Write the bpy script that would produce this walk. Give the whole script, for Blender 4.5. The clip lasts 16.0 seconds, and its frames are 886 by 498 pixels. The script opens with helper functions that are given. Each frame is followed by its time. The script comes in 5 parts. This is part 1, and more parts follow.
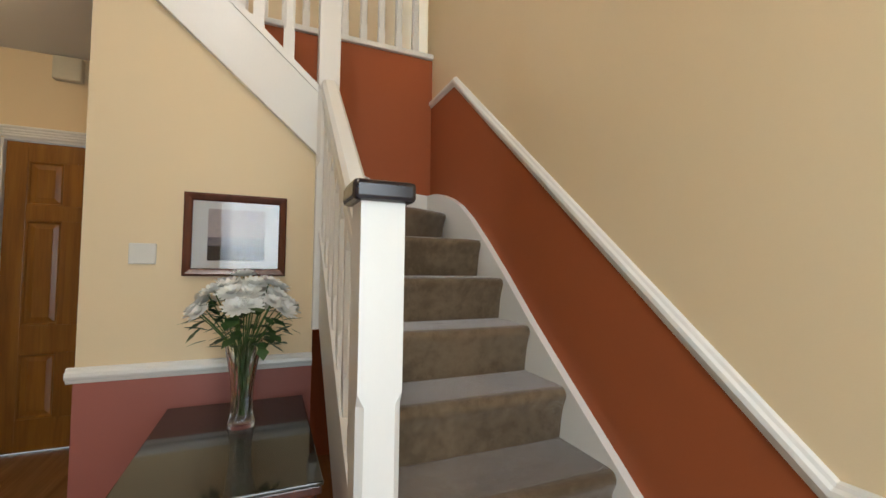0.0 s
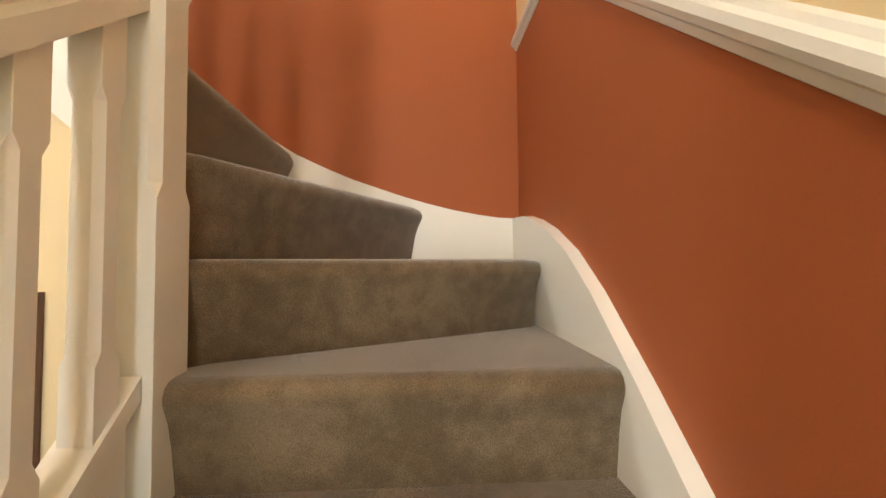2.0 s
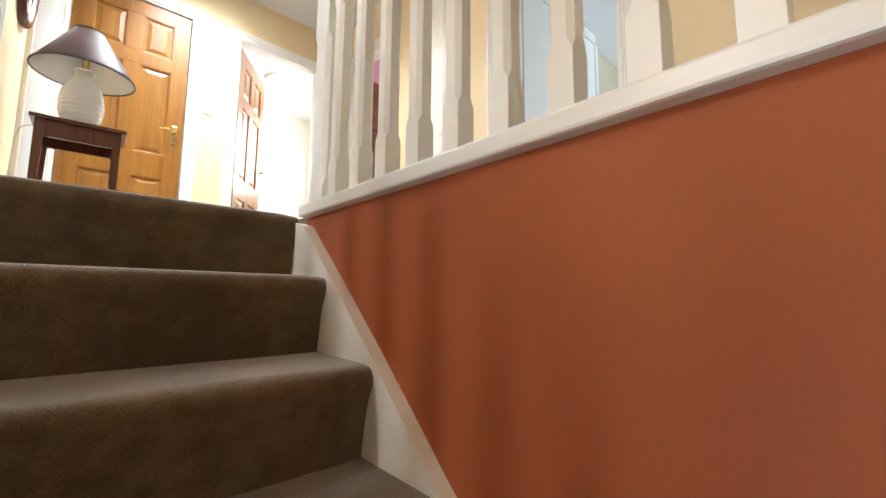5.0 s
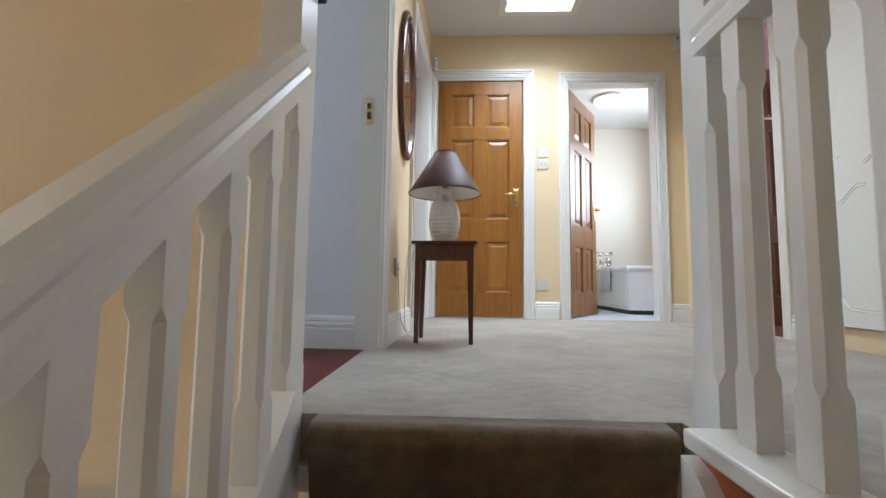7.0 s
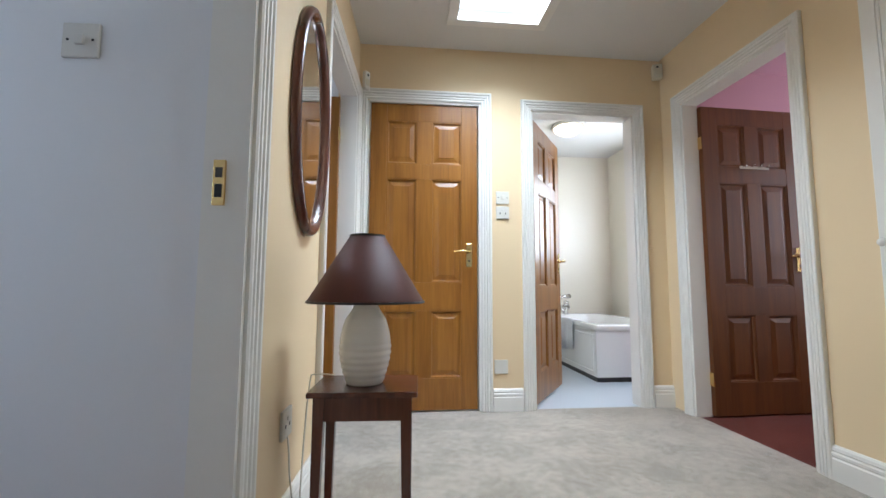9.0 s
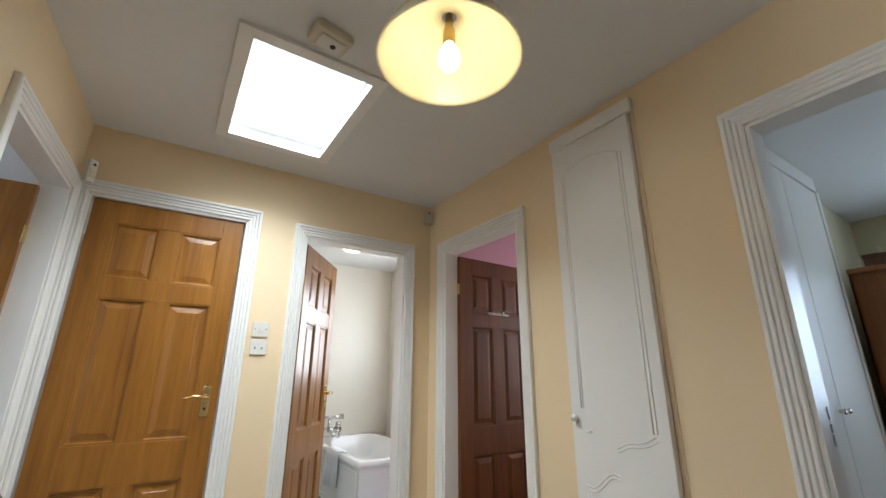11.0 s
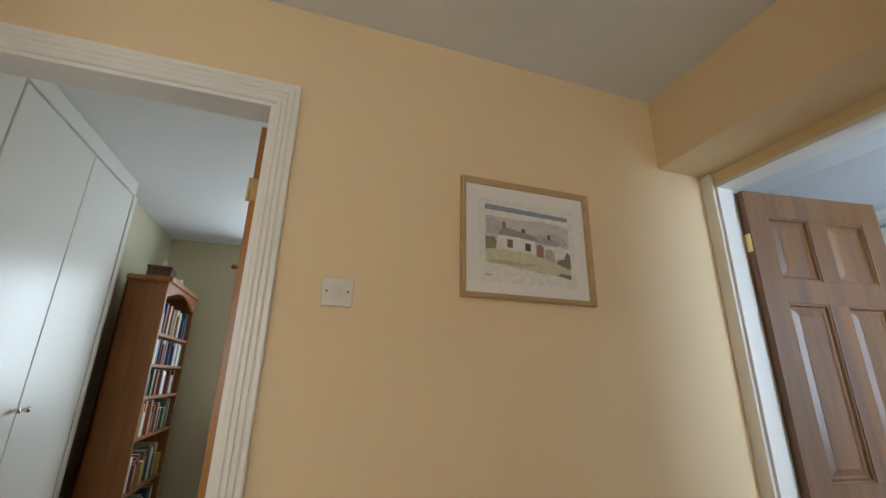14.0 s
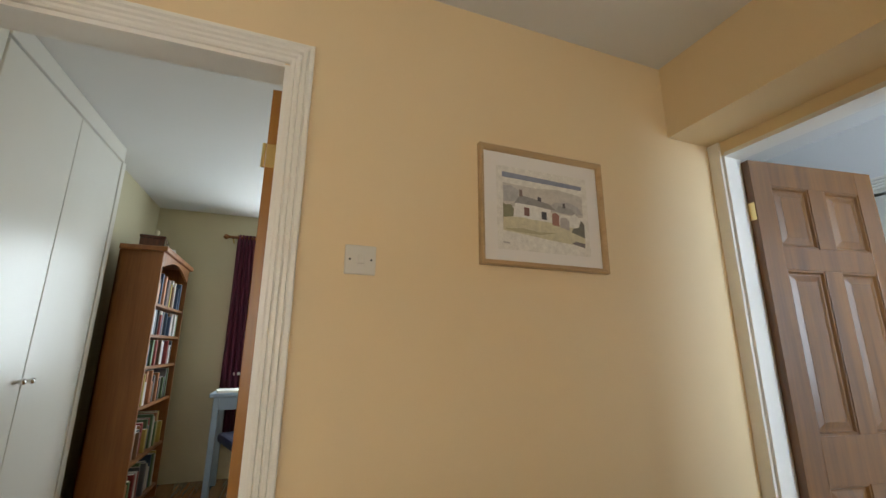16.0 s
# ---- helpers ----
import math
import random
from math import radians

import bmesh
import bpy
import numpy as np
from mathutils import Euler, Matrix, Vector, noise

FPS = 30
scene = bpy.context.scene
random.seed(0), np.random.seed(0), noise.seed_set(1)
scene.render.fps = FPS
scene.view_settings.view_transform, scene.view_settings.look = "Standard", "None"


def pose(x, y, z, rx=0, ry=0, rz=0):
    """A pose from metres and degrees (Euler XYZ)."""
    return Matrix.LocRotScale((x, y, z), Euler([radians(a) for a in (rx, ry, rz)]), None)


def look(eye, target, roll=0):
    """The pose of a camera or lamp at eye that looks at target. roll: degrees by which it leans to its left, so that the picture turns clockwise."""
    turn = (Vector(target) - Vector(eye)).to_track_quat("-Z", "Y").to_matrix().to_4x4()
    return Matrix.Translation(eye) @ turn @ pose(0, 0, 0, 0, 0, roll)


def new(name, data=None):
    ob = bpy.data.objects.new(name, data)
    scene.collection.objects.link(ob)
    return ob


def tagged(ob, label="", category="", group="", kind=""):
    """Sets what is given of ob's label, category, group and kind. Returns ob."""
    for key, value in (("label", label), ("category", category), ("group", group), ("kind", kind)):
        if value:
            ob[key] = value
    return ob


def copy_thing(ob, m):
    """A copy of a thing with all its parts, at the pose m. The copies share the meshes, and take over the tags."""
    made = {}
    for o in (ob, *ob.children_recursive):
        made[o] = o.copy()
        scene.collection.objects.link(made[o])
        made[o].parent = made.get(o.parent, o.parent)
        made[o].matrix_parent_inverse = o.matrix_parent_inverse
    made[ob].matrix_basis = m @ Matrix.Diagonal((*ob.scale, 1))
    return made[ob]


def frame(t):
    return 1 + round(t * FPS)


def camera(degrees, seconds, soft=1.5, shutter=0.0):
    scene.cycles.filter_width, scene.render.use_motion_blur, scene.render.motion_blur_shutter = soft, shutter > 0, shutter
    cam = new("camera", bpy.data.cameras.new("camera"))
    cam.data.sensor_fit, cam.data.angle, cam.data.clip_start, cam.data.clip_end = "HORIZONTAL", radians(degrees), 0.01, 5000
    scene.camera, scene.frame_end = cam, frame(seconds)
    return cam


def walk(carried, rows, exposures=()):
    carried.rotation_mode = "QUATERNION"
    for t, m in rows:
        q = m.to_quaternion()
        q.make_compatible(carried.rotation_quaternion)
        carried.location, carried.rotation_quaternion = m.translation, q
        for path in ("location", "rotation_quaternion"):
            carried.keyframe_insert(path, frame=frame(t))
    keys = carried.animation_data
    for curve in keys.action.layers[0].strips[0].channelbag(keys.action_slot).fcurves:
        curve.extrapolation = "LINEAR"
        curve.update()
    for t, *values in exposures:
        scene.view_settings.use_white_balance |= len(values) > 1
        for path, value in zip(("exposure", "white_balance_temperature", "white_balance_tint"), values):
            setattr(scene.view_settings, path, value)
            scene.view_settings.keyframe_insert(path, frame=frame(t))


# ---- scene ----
cam = camera(94.4, 16.0)
PATH = [
    (0, (-2.244, 0.031, -1.469), (-0.403, -0.746, -1.389), 0.8),
    (0.5, (-2.005, -0.262, -1.492), (-0.129, -0.957, -1.472), 0.2),
    (1, (-1.56, -0.544, -1.461), (0.385, -1.002, -1.386), -0.8),
    (1.5, (-1.268, -0.64, -1.288), (0.711, -0.925, -1.226), -0.6),
    (2, (-1.045, -0.631, -1.158), (0.95, -0.742, -1.073), -0.6),
    (2.5, (-0.862, -0.651, -1.006), (1.134, -0.618, -0.88), -0.3),
    (3, (-0.662, -0.665, -0.816), (1.326, -0.498, -0.662), 0.2),
    (3.5, (-0.523, -0.666, -0.636), (1.444, -0.32, -0.547), 0.4),
    (4, (-0.332, -0.662, -0.470), (1.563, -0.024, -0.456), -0.5),
    (4.5, (-0.182, -0.491, -0.387), (1.527, 0.523, -0.166), -0.3),
    (5, (-0.070, -0.463, -0.238), (1.269, 1.005, -0.011), 0.5),
    (5.2, (-0.029, -0.396, -0.191), (1.105, 1.237, 0.033), 0.9),
    (7.3, (-0.014, -0.006, 0.340), (-0.118, 1.985, 0.4965), 0.65),
    (7.5, (-0.018, 0.094, 0.373), (-0.112, 2.085, 0.5245), 0.6),
    (8, (-0.016, 0.275, 0.565), (-0.055, 2.270, 0.7065), 0.4),
    (8.2, (-0.032, 0.367, 0.599), (-0.024, 2.363, 0.736), 0.35),
    (10.3, (0.179, 0.678, 1.104), (0.834, 2.521, 1.523), 0.6),
    (10.5, (0.187, 0.667, 1.12), (0.953, 2.454, 1.588), 0.6),
    (11, (0.24, 0.64, 1.14), (1.287, 2.244, 1.715), 0.3),
    (11.5, (0.309, 0.591, 1.145), (1.619, 1.958, 1.788), 0.2),
    (12, (0.378, 0.514, 1.166), (1.929, 1.591, 1.825), 0.1),
    (12.5, (0.449, 0.418, 1.162), (2.192, 1.143, 1.822), 0.5),
    (13, (0.507, 0.335, 1.142), (2.373, 0.629, 1.801), 0.8),
    (13.5, (0.543, 0.251, 1.127), (2.427, 0.088, 1.778), 0.9),
    (14, (0.567, 0.173, 1.129), (2.378, -0.42, 1.737), 1.0),
    (14.5, (0.608, 0.129, 1.109), (2.281, -0.792, 1.703), 0.8),
    (15, (0.629, 0.12, 1.091), (2.209, -0.96, 1.67), 0.5),
    (15.5, (0.635, 0.155, 1.084), (2.262, -0.874, 1.625), 0.2),
    (16, (0.608, 0.282, 1.122), (2.43, -0.397, 1.59), 0.3),
]
walk(cam, [(t, look(eye, target, roll)) for t, eye, target, roll in PATH], exposures=[(0.0, -0.55, 6900, 10), (0.5, -0.57, 6600, 10), (1.0, -0.08, 8100, 10), (1.5, 0.22, 8400, 10), (3.0, 0.38, 7000, 10), (4.2, 0.15, 6500, 10), (5.0, -0.02, 6600, 10), (7.5, -1.15, 5750, 10), (8.2, -1.15, 5700, 10), (10.3, -1.28, 6300, 10), (12.2, -1.5, 6250, 10), (13.5, -1.05, 7000, 10), (15.0, -0.95, 7200, 10), (16.0, -0.92, 7700, 10)])

# ---------- world and lights ----------
world = bpy.data.worlds.new("sky")
scene.world = world
world.use_nodes = True
wn = world.node_tree.nodes
sky = wn.new("ShaderNodeTexSky")
sky.sky_type = "NISHITA"
sky.sun_disc = False
sky.sun_elevation = radians(38)
sky.sun_rotation = radians(100)
wn["Background"].inputs["Strength"].default_value = 0.12
world.node_tree.links.new(sky.outputs[0], wn["Background"].inputs["Color"])


def area(name, m, sx, sy, power, color, spread=180):
    d = bpy.data.lights.new(name, "AREA")
    d.shape, d.size, d.size_y, d.energy, d.color = "RECTANGLE", sx, sy, power, color
    d.spread = radians(spread)
    o = new(name, d)
    o.matrix_world = m
    return o


sun = bpy.data.lights.new("sun", "SUN")
sun.energy, sun.angle, sun.color = 2.5, radians(0.5), (1.0, 0.95, 0.86)
sun_ob = new("sun", sun)
sun_ob.rotation_euler = (radians(50), 0, radians(200))

# ---------- materials ----------


def noise_mat(name, base, rough=0.6, scale=6.0, amount=0.08, fine=120.0, bump=0.05, metal=0.0, spec=0.5, stretch=(1, 1, 1), dist=0.002):
    """Paint-like surface: broad and fine variation of the colour, and a fine relief."""
    m = bpy.data.materials.new(name)
    m.use_nodes = True
    t = m.node_tree
    b = t.nodes["Principled BSDF"]
    tc = t.nodes.new("ShaderNodeTexCoord")
    mp = t.nodes.new("ShaderNodeMapping")
    mp.inputs["Scale"].default_value = stretch
    t.links.new(tc.outputs["Object"], mp.inputs[0])
    n1, n2 = t.nodes.new("ShaderNodeTexNoise"), t.nodes.new("ShaderNodeTexNoise")
    n1.inputs["Scale"].default_value, n2.inputs["Scale"].default_value = scale, fine
    n1.inputs["Detail"].default_value, n2.inputs["Detail"].default_value = 4, 3
    for n in (n1, n2):
        t.links.new(mp.outputs[0], n.inputs["Vector"])
    mix = t.nodes.new("ShaderNodeMix")
    mix.data_type = "RGBA"
    lo = tuple(c * (1 - amount) for c in base)
    hi = tuple(min(1.0, c * (1 + amount)) for c in base)
    mix.inputs[6].default_value, mix.inputs[7].default_value = (*lo, 1), (*hi, 1)
    add = t.nodes.new("ShaderNodeMath")
    add.operation = "MULTIPLY_ADD"
    add.inputs[1].default_value = 0.35
    t.links.new(n2.outputs[0], add.inputs[0])
    sub = t.nodes.new("ShaderNodeMath")
    sub.operation = "MULTIPLY"
    sub.inputs[1].default_value = 0.65
    t.links.new(n1.outputs[0], sub.inputs[0])
    t.links.new(sub.outputs[0], add.inputs[2])
    t.links.new(add.outputs[0], mix.inputs[0])
    t.links.new(mix.outputs[2], b.inputs["Base Color"])
    rr = t.nodes.new("ShaderNodeMapRange")
    rr.inputs[3].default_value, rr.inputs[4].default_value = max(0.02, rough - 0.06), min(1, rough + 0.06)
    t.links.new(n1.outputs[0], rr.inputs[0])
    t.links.new(rr.outputs[0], b.inputs["Roughness"])
    b.inputs["Metallic"].default_value = metal
    b.inputs["Specular IOR Level"].default_value = spec
    if bump:
        bp = t.nodes.new("ShaderNodeBump")
        bp.inputs["Strength"].default_value = bump
        bp.inputs["Distance"].default_value = dist
        t.links.new(n2.outputs[0], bp.inputs["Height"])
        t.links.new(bp.outputs[0], b.inputs["Normal"])
    return m


def wood_mat(name, dark, light, rough=0.35, axis="Z", scale=7.0, coat=0.2):
    """Varnished timber: long grain streaks along one axis, with broad tone changes from piece to piece."""
    m = bpy.data.materials.new(name)
    m.use_nodes = True
    t = m.node_tree
    b = t.nodes["Principled BSDF"]
    tc = t.nodes.new("ShaderNodeTexCoord")
    mp = t.nodes.new("ShaderNodeMapping")
    s = {"X": (0.06, 1, 1), "Y": (1, 0.06, 1), "Z": (1, 1, 0.06)}[axis]
    mp.inputs["Scale"].default_value = tuple(v * scale for v in s)
    info = t.nodes.new("ShaderNodeObjectInfo")
    off = t.nodes.new("ShaderNodeVectorMath")
    off.operation = "MULTIPLY_ADD"
    off.inputs[1].default_value = (9, 7, 5)
    t.links.new(info.outputs["Random"], off.inputs[0])
    t.links.new(tc.outputs["Object"], off.inputs[2])
    t.links.new(off.outputs[0], mp.inputs[0])
    n1, n2 = t.nodes.new("ShaderNodeTexNoise"), t.nodes.new("ShaderNodeTexNoise")
    n1.inputs["Scale"].default_value, n1.inputs["Detail"].default_value, n1.inputs["Distortion"].default_value = 1.6, 6, 1.2
    n2.inputs["Scale"].default_value, n2.inputs["Detail"].default_value = 14, 4
    t.links.new(mp.outputs[0], n1.inputs["Vector"])
    t.links.new(mp.outputs[0], n2.inputs["Vector"])
    cr = t.nodes.new("ShaderNodeValToRGB")
    cr.color_ramp.elements[0].position, cr.color_ramp.elements[0].color = 0.32, (*dark, 1)
    cr.color_ramp.elements[1].position, cr.color_ramp.elements[1].color = 0.68, (*light, 1)
    mx = t.nodes.new("ShaderNodeMath")
    mx.operation = "MULTIPLY_ADD"
    mx.inputs[1].default_value = 0.3
    t.links.new(n2.outputs[0], mx.inputs[0])
    hl = t.nodes.new("ShaderNodeMath")
    hl.operation = "MULTIPLY"
    hl.inputs[1].default_value = 0.7
    t.links.new(n1.outputs[0], hl.inputs[0])
    t.links.new(hl.outputs[0], mx.inputs[2])
    t.links.new(mx.outputs[0], cr.inputs[0])
    t.links.new(cr.outputs[0], b.inputs["Base Color"])
    b.inputs["Roughness"].default_value = rough
    b.inputs["Coat Weight"].default_value = coat
    b.inputs["Coat Roughness"].default_value = 0.25
    bp = t.nodes.new("ShaderNodeBump")
    bp.inputs["Strength"].default_value, bp.inputs["Distance"].default_value = 0.12, 0.001
    t.links.new(n2.outputs[0], bp.inputs["Height"])
    t.links.new(bp.outputs[0], b.inputs["Normal"])
    return m


def carpet_mat(name, a, c, wear, scale=420.0, strength=0.7, sheen=0.5):
    """Short pile: tufts, brushed patches and worn paths."""
    m = bpy.data.materials.new(name)
    m.use_nodes = True
    t = m.node_tree
    b = t.nodes["Principled BSDF"]
    tc = t.nodes.new("ShaderNodeTexCoord")
    ns = []
    for s, d in ((scale, 2), (26, 4), (3.6, 5)):
        n = t.nodes.new("ShaderNodeTexNoise")
        n.inputs["Scale"].default_value, n.inputs["Detail"].default_value = s, d
        t.links.new(tc.outputs["Object"], n.inputs["Vector"])
        ns.append(n)
    m1 = t.nodes.new("ShaderNodeMix")
    m1.data_type = "RGBA"
    m1.inputs[6].default_value, m1.inputs[7].default_value = (*a, 1), (*c, 1)
    cr = t.nodes.new("ShaderNodeMapRange")
    cr.inputs[1].default_value, cr.inputs[2].default_value = 0.3, 0.7
    t.links.new(ns[0].outputs[0], cr.inputs[0])
    t.links.new(cr.outputs[0], m1.inputs[0])
    m2 = t.nodes.new("ShaderNodeMix")
    m2.data_type = "RGBA"
    m2.blend_type = "MULTIPLY"
    m2.inputs[0].default_value = 1.0
    w = t.nodes.new("ShaderNodeValToRGB")
    w.color_ramp.elements[0].position, w.color_ramp.elements[0].color = 0.41, (*wear, 1)
    w.color_ramp.elements[1].position, w.color_ramp.elements[1].color = 0.59, (1, 1, 1, 1)
    av = t.nodes.new("ShaderNodeMath")
    av.operation = "MULTIPLY_ADD"
    av.inputs[1].default_value = 0.4
    t.links.new(ns[1].outputs[0], av.inputs[0])
    hf = t.nodes.new("ShaderNodeMath")
    hf.operation = "MULTIPLY"
    hf.inputs[1].default_value = 0.6
    t.links.new(ns[2].outputs[0], hf.inputs[0])
    t.links.new(hf.outputs[0], av.inputs[2])
    t.links.new(av.outputs[0], w.inputs[0])
    t.links.new(m1.outputs[2], m2.inputs[6])
    t.links.new(w.outputs[0], m2.inputs[7])
    t.links.new(m2.outputs[2], b.inputs["Base Color"])
    b.inputs["Roughness"].default_value = 0.95
    b.inputs["Sheen Weight"].default_value = sheen
    b.inputs["Sheen Roughness"].default_value = 0.35
    b.inputs["Specular IOR Level"].default_value = 0.15
    bp = t.nodes.new("ShaderNodeBump")
    bp.inputs["Strength"].default_value, bp.inputs["Distance"].default_value = strength, 0.004
    t.links.new(ns[0].outputs[0], bp.inputs["Height"])
    t.links.new(bp.outputs[0], b.inputs["Normal"])
    return m


def glow_mat(name, color, strength):
    m = bpy.data.materials.new(name)
    m.use_nodes = True
    b = m.node_tree.nodes["Principled BSDF"]
    b.inputs["Base Color"].default_value = (*color, 1)
    b.inputs["Emission Color"].default_value = (*color, 1)
    b.inputs["Emission Strength"].default_value = strength
    return m


def glass_mat(name, tint=(1, 1, 1), rough=0.0, trans=1.0):
    m = bpy.data.materials.new(name)
    m.use_nodes = True
    b = m.node_tree.nodes["Principled BSDF"]
    b.inputs["Base Color"].default_value = (*tint, 1)
    b.inputs["Roughness"].default_value = rough
    b.inputs["Transmission Weight"].default_value = trans
    b.inputs["IOR"].default_value = 1.45
    return m


CREAM = noise_mat("cream_wall_paint", (0.78, 0.61, 0.375), 0.62, 2.5, 0.03, 260, 0.10)
RED = noise_mat("terracotta_wall_paint", (0.36, 0.095, 0.034), 0.6, 3, 0.10, 240, 0.12, spec=0.25)
ROSE = noise_mat("rose_wall_paint", (0.36, 0.115, 0.085), 0.5, 3, 0.06, 240, 0.10)
WHITE = noise_mat("white_gloss_paint", (0.80, 0.78, 0.72), 0.32, 5, 0.03, 90, 0.05)
CEIL = noise_mat("white_ceiling_paint", (0.72, 0.71, 0.68), 0.8, 4, 0.03, 180, 0.15)
COOL = noise_mat("white_wall_paint", (0.78, 0.78, 0.78), 0.6, 4, 0.03, 200, 0.08)
PINK = noise_mat("pink_wall_paint", (0.56, 0.31, 0.38), 0.6, 4, 0.05, 200, 0.08)
OLIVE = noise_mat("pale_olive_wall_paint", (0.60, 0.55, 0.38), 0.6, 4, 0.04, 200, 0.08)
STAIR = carpet_mat("taupe_stair_carpet", (0.122, 0.084, 0.050), (0.252, 0.180, 0.112), (0.62, 0.60, 0.57), scale=520.0, strength=0.45, sheen=1.0)
BATHW = noise_mat("ivory_bathroom_tile_paint", (0.80, 0.77, 0.67), 0.35, 4, 0.03, 200, 0.05)
CARPET = carpet_mat("beige_landing_carpet", (0.36, 0.32, 0.26), (0.57, 0.51, 0.42), (0.68, 0.665, 0.65), scale=480.0, strength=0.6)
REDCARPET = carpet_mat("red_brown_carpet", (0.10, 0.018, 0.010), (0.16, 0.035, 0.020), (0.7, 0.65, 0.65), sheen=0.1)
PINE = wood_mat("varnished_pine", (0.20, 0.072, 0.008), (0.36, 0.150, 0.022), 0.33, "Z", 7)
PINE2 = wood_mat("knotty_brown_pine", (0.10, 0.038, 0.008), (0.21, 0.086, 0.019), 0.36, "Z", 7)
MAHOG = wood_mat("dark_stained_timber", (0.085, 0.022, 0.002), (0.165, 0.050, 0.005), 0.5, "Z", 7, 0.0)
DARKW = wood_mat("mahogany", (0.055, 0.014, 0.008), (0.13, 0.035, 0.018), 0.25, "Z", 9, 0.5)
OAKF = wood_mat("limed_oak", (0.42, 0.27, 0.13), (0.56, 0.38, 0.20), 0.45, "X", 9, 0.1)
SHELFW = wood_mat("antique_pine", (0.22, 0.075, 0.018), (0.36, 0.14, 0.04), 0.45, "Z", 7, 0.1)
HALLF = wood_mat("polished_hall_floor", (0.20, 0.085, 0.03), (0.33, 0.16, 0.06), 0.25, "X", 5, 0.4)
BLACKC = noise_mat("black_lacquer", (0.02, 0.014, 0.016), 0.22, 8, 0.2, 60, 0.03, spec=0.6)
BRASS = noise_mat("polished_brass", (0.80, 0.58, 0.25), 0.22, 12, 0.08, 90, 0.02, metal=1.0)
STEEL = noise_mat("brushed_chrome", (0.70, 0.70, 0.68), 0.2, 12, 0.05, 90, 0.02, metal=1.0)
CHINA = noise_mat("white_glazed_pottery", (0.78, 0.76, 0.70), 0.18, 6, 0.03, 60, 0.03)
PLASTIC = noise_mat("white_plastic", (0.67, 0.64, 0.57), 0.35, 6, 0.03, 60, 0.02)
AGED = noise_mat("aged_cream_plastic", (0.62, 0.56, 0.42), 0.45, 6, 0.05, 60, 0.02)
BLACKP = noise_mat("black_plastic", (0.015, 0.015, 0.015), 0.4, 6, 0.1, 60, 0.02)
SHADE = noise_mat("burgundy_silk_shade", (0.060, 0.011, 0.005), 0.55, 6, 0.15, 300, 0.25, spec=0.25, stretch=(1, 1, 0.08))
LINING = noise_mat("silver_shade_lining", (0.70, 0.68, 0.66), 0.35, 8, 0.08, 80, 0.05, metal=0.3)
TUB = noise_mat("white_acrylic", (0.82, 0.83, 0.82), 0.15, 6, 0.02, 60, 0.0)
TOWEL = noise_mat("white_towelling", (0.78, 0.80, 0.84), 0.95, 20, 0.06, 380, 0.6)
VELVET = noise_mat("plum_curtain_cloth", (0.10, 0.012, 0.035), 0.75, 14, 0.3, 200, 0.3)
BLIND = noise_mat("cream_roller_blind", (0.72, 0.70, 0.60), 0.8, 8, 0.03, 200, 0.1)
PAPER = noise_mat("white_mount_board", (0.80, 0.78, 0.74), 0.8, 8, 0.02, 200, 0.03)
NAVY = noise_mat("navy_cloth", (0.012, 0.018, 0.06), 0.8, 10, 0.2, 200, 0.2)
BLUEP = noise_mat("blue_grey_paint", (0.30, 0.42, 0.55), 0.35, 10, 0.1, 100, 0.05)
TILE = noise_mat("pale_grey_vinyl", (0.50, 0.55, 0.60), 0.35, 6, 0.05, 80, 0.05)
MIRROR = noise_mat("silvered_glass", (0.92, 0.92, 0.90), 0.03, 4, 0.005, 40, 0.0, metal=1.0)
CLEAR = glass_mat("clear_glass")
CRYSTAL = glass_mat("cut_crystal", (0.96, 0.98, 0.97), 0.02)
OPAL = noise_mat("opal_glass", (0.84, 0.79, 0.56), 0.25, 6, 0.02, 60, 0.0)
OPAL.node_tree.nodes["Principled BSDF"].inputs["Transmission Weight"].default_value = 0.0
OPAL.node_tree.nodes["Principled BSDF"].inputs["Subsurface Weight"].default_value = 0.0
SMOKED = noise_mat("smoked_glass_top", (0.035, 0.03, 0.022), 0.06, 4, 0.1, 60, 0.0, spec=0.8)
LEAF = noise_mat("dark_leaf", (0.035, 0.085, 0.02), 0.5, 20, 0.3, 100, 0.1)
STEM = noise_mat("green_stem", (0.07, 0.14, 0.03), 0.5, 20, 0.2, 100, 0.1)
PETAL = noise_mat("white_petal", (0.82, 0.80, 0.74), 0.6, 30, 0.05, 100, 0.1)
BULB = glow_mat("lit_bulb", (1.0, 0.80, 0.50), 95)
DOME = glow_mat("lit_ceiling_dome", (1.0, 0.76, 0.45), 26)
SKYGLOW = glow_mat("overcast_sky", (0.82, 0.93, 1.0), 4.5)
SKYFAR = glow_mat("hazy_blue_sky", (0.70, 0.86, 1.0), 2.2)
GARDEN = noise_mat("garden_foliage", (0.12, 0.21, 0.05), 0.6, 5, 0.6, 30, 0.2)

# ---------- mesh helpers ----------


def part(name, bm, material, parent=None, label="", smooth=False):
    me = bpy.data.meshes.new(name)
    bmesh.ops.recalc_face_normals(bm, faces=bm.faces)
    if smooth:
        for f in bm.faces:
            f.smooth = True
    bm.to_mesh(me)
    bm.free()
    me.materials.append(material)
    o = new(name, me)
    if parent is not None:
        o.parent = parent
    if label:
        o["label"] = label
    return o


def struct(name, bm, material, label="", category="", smooth=False):
    o = part(name, bm, material, None, "", smooth)
    return tagged(o, label, category, "", "structure")


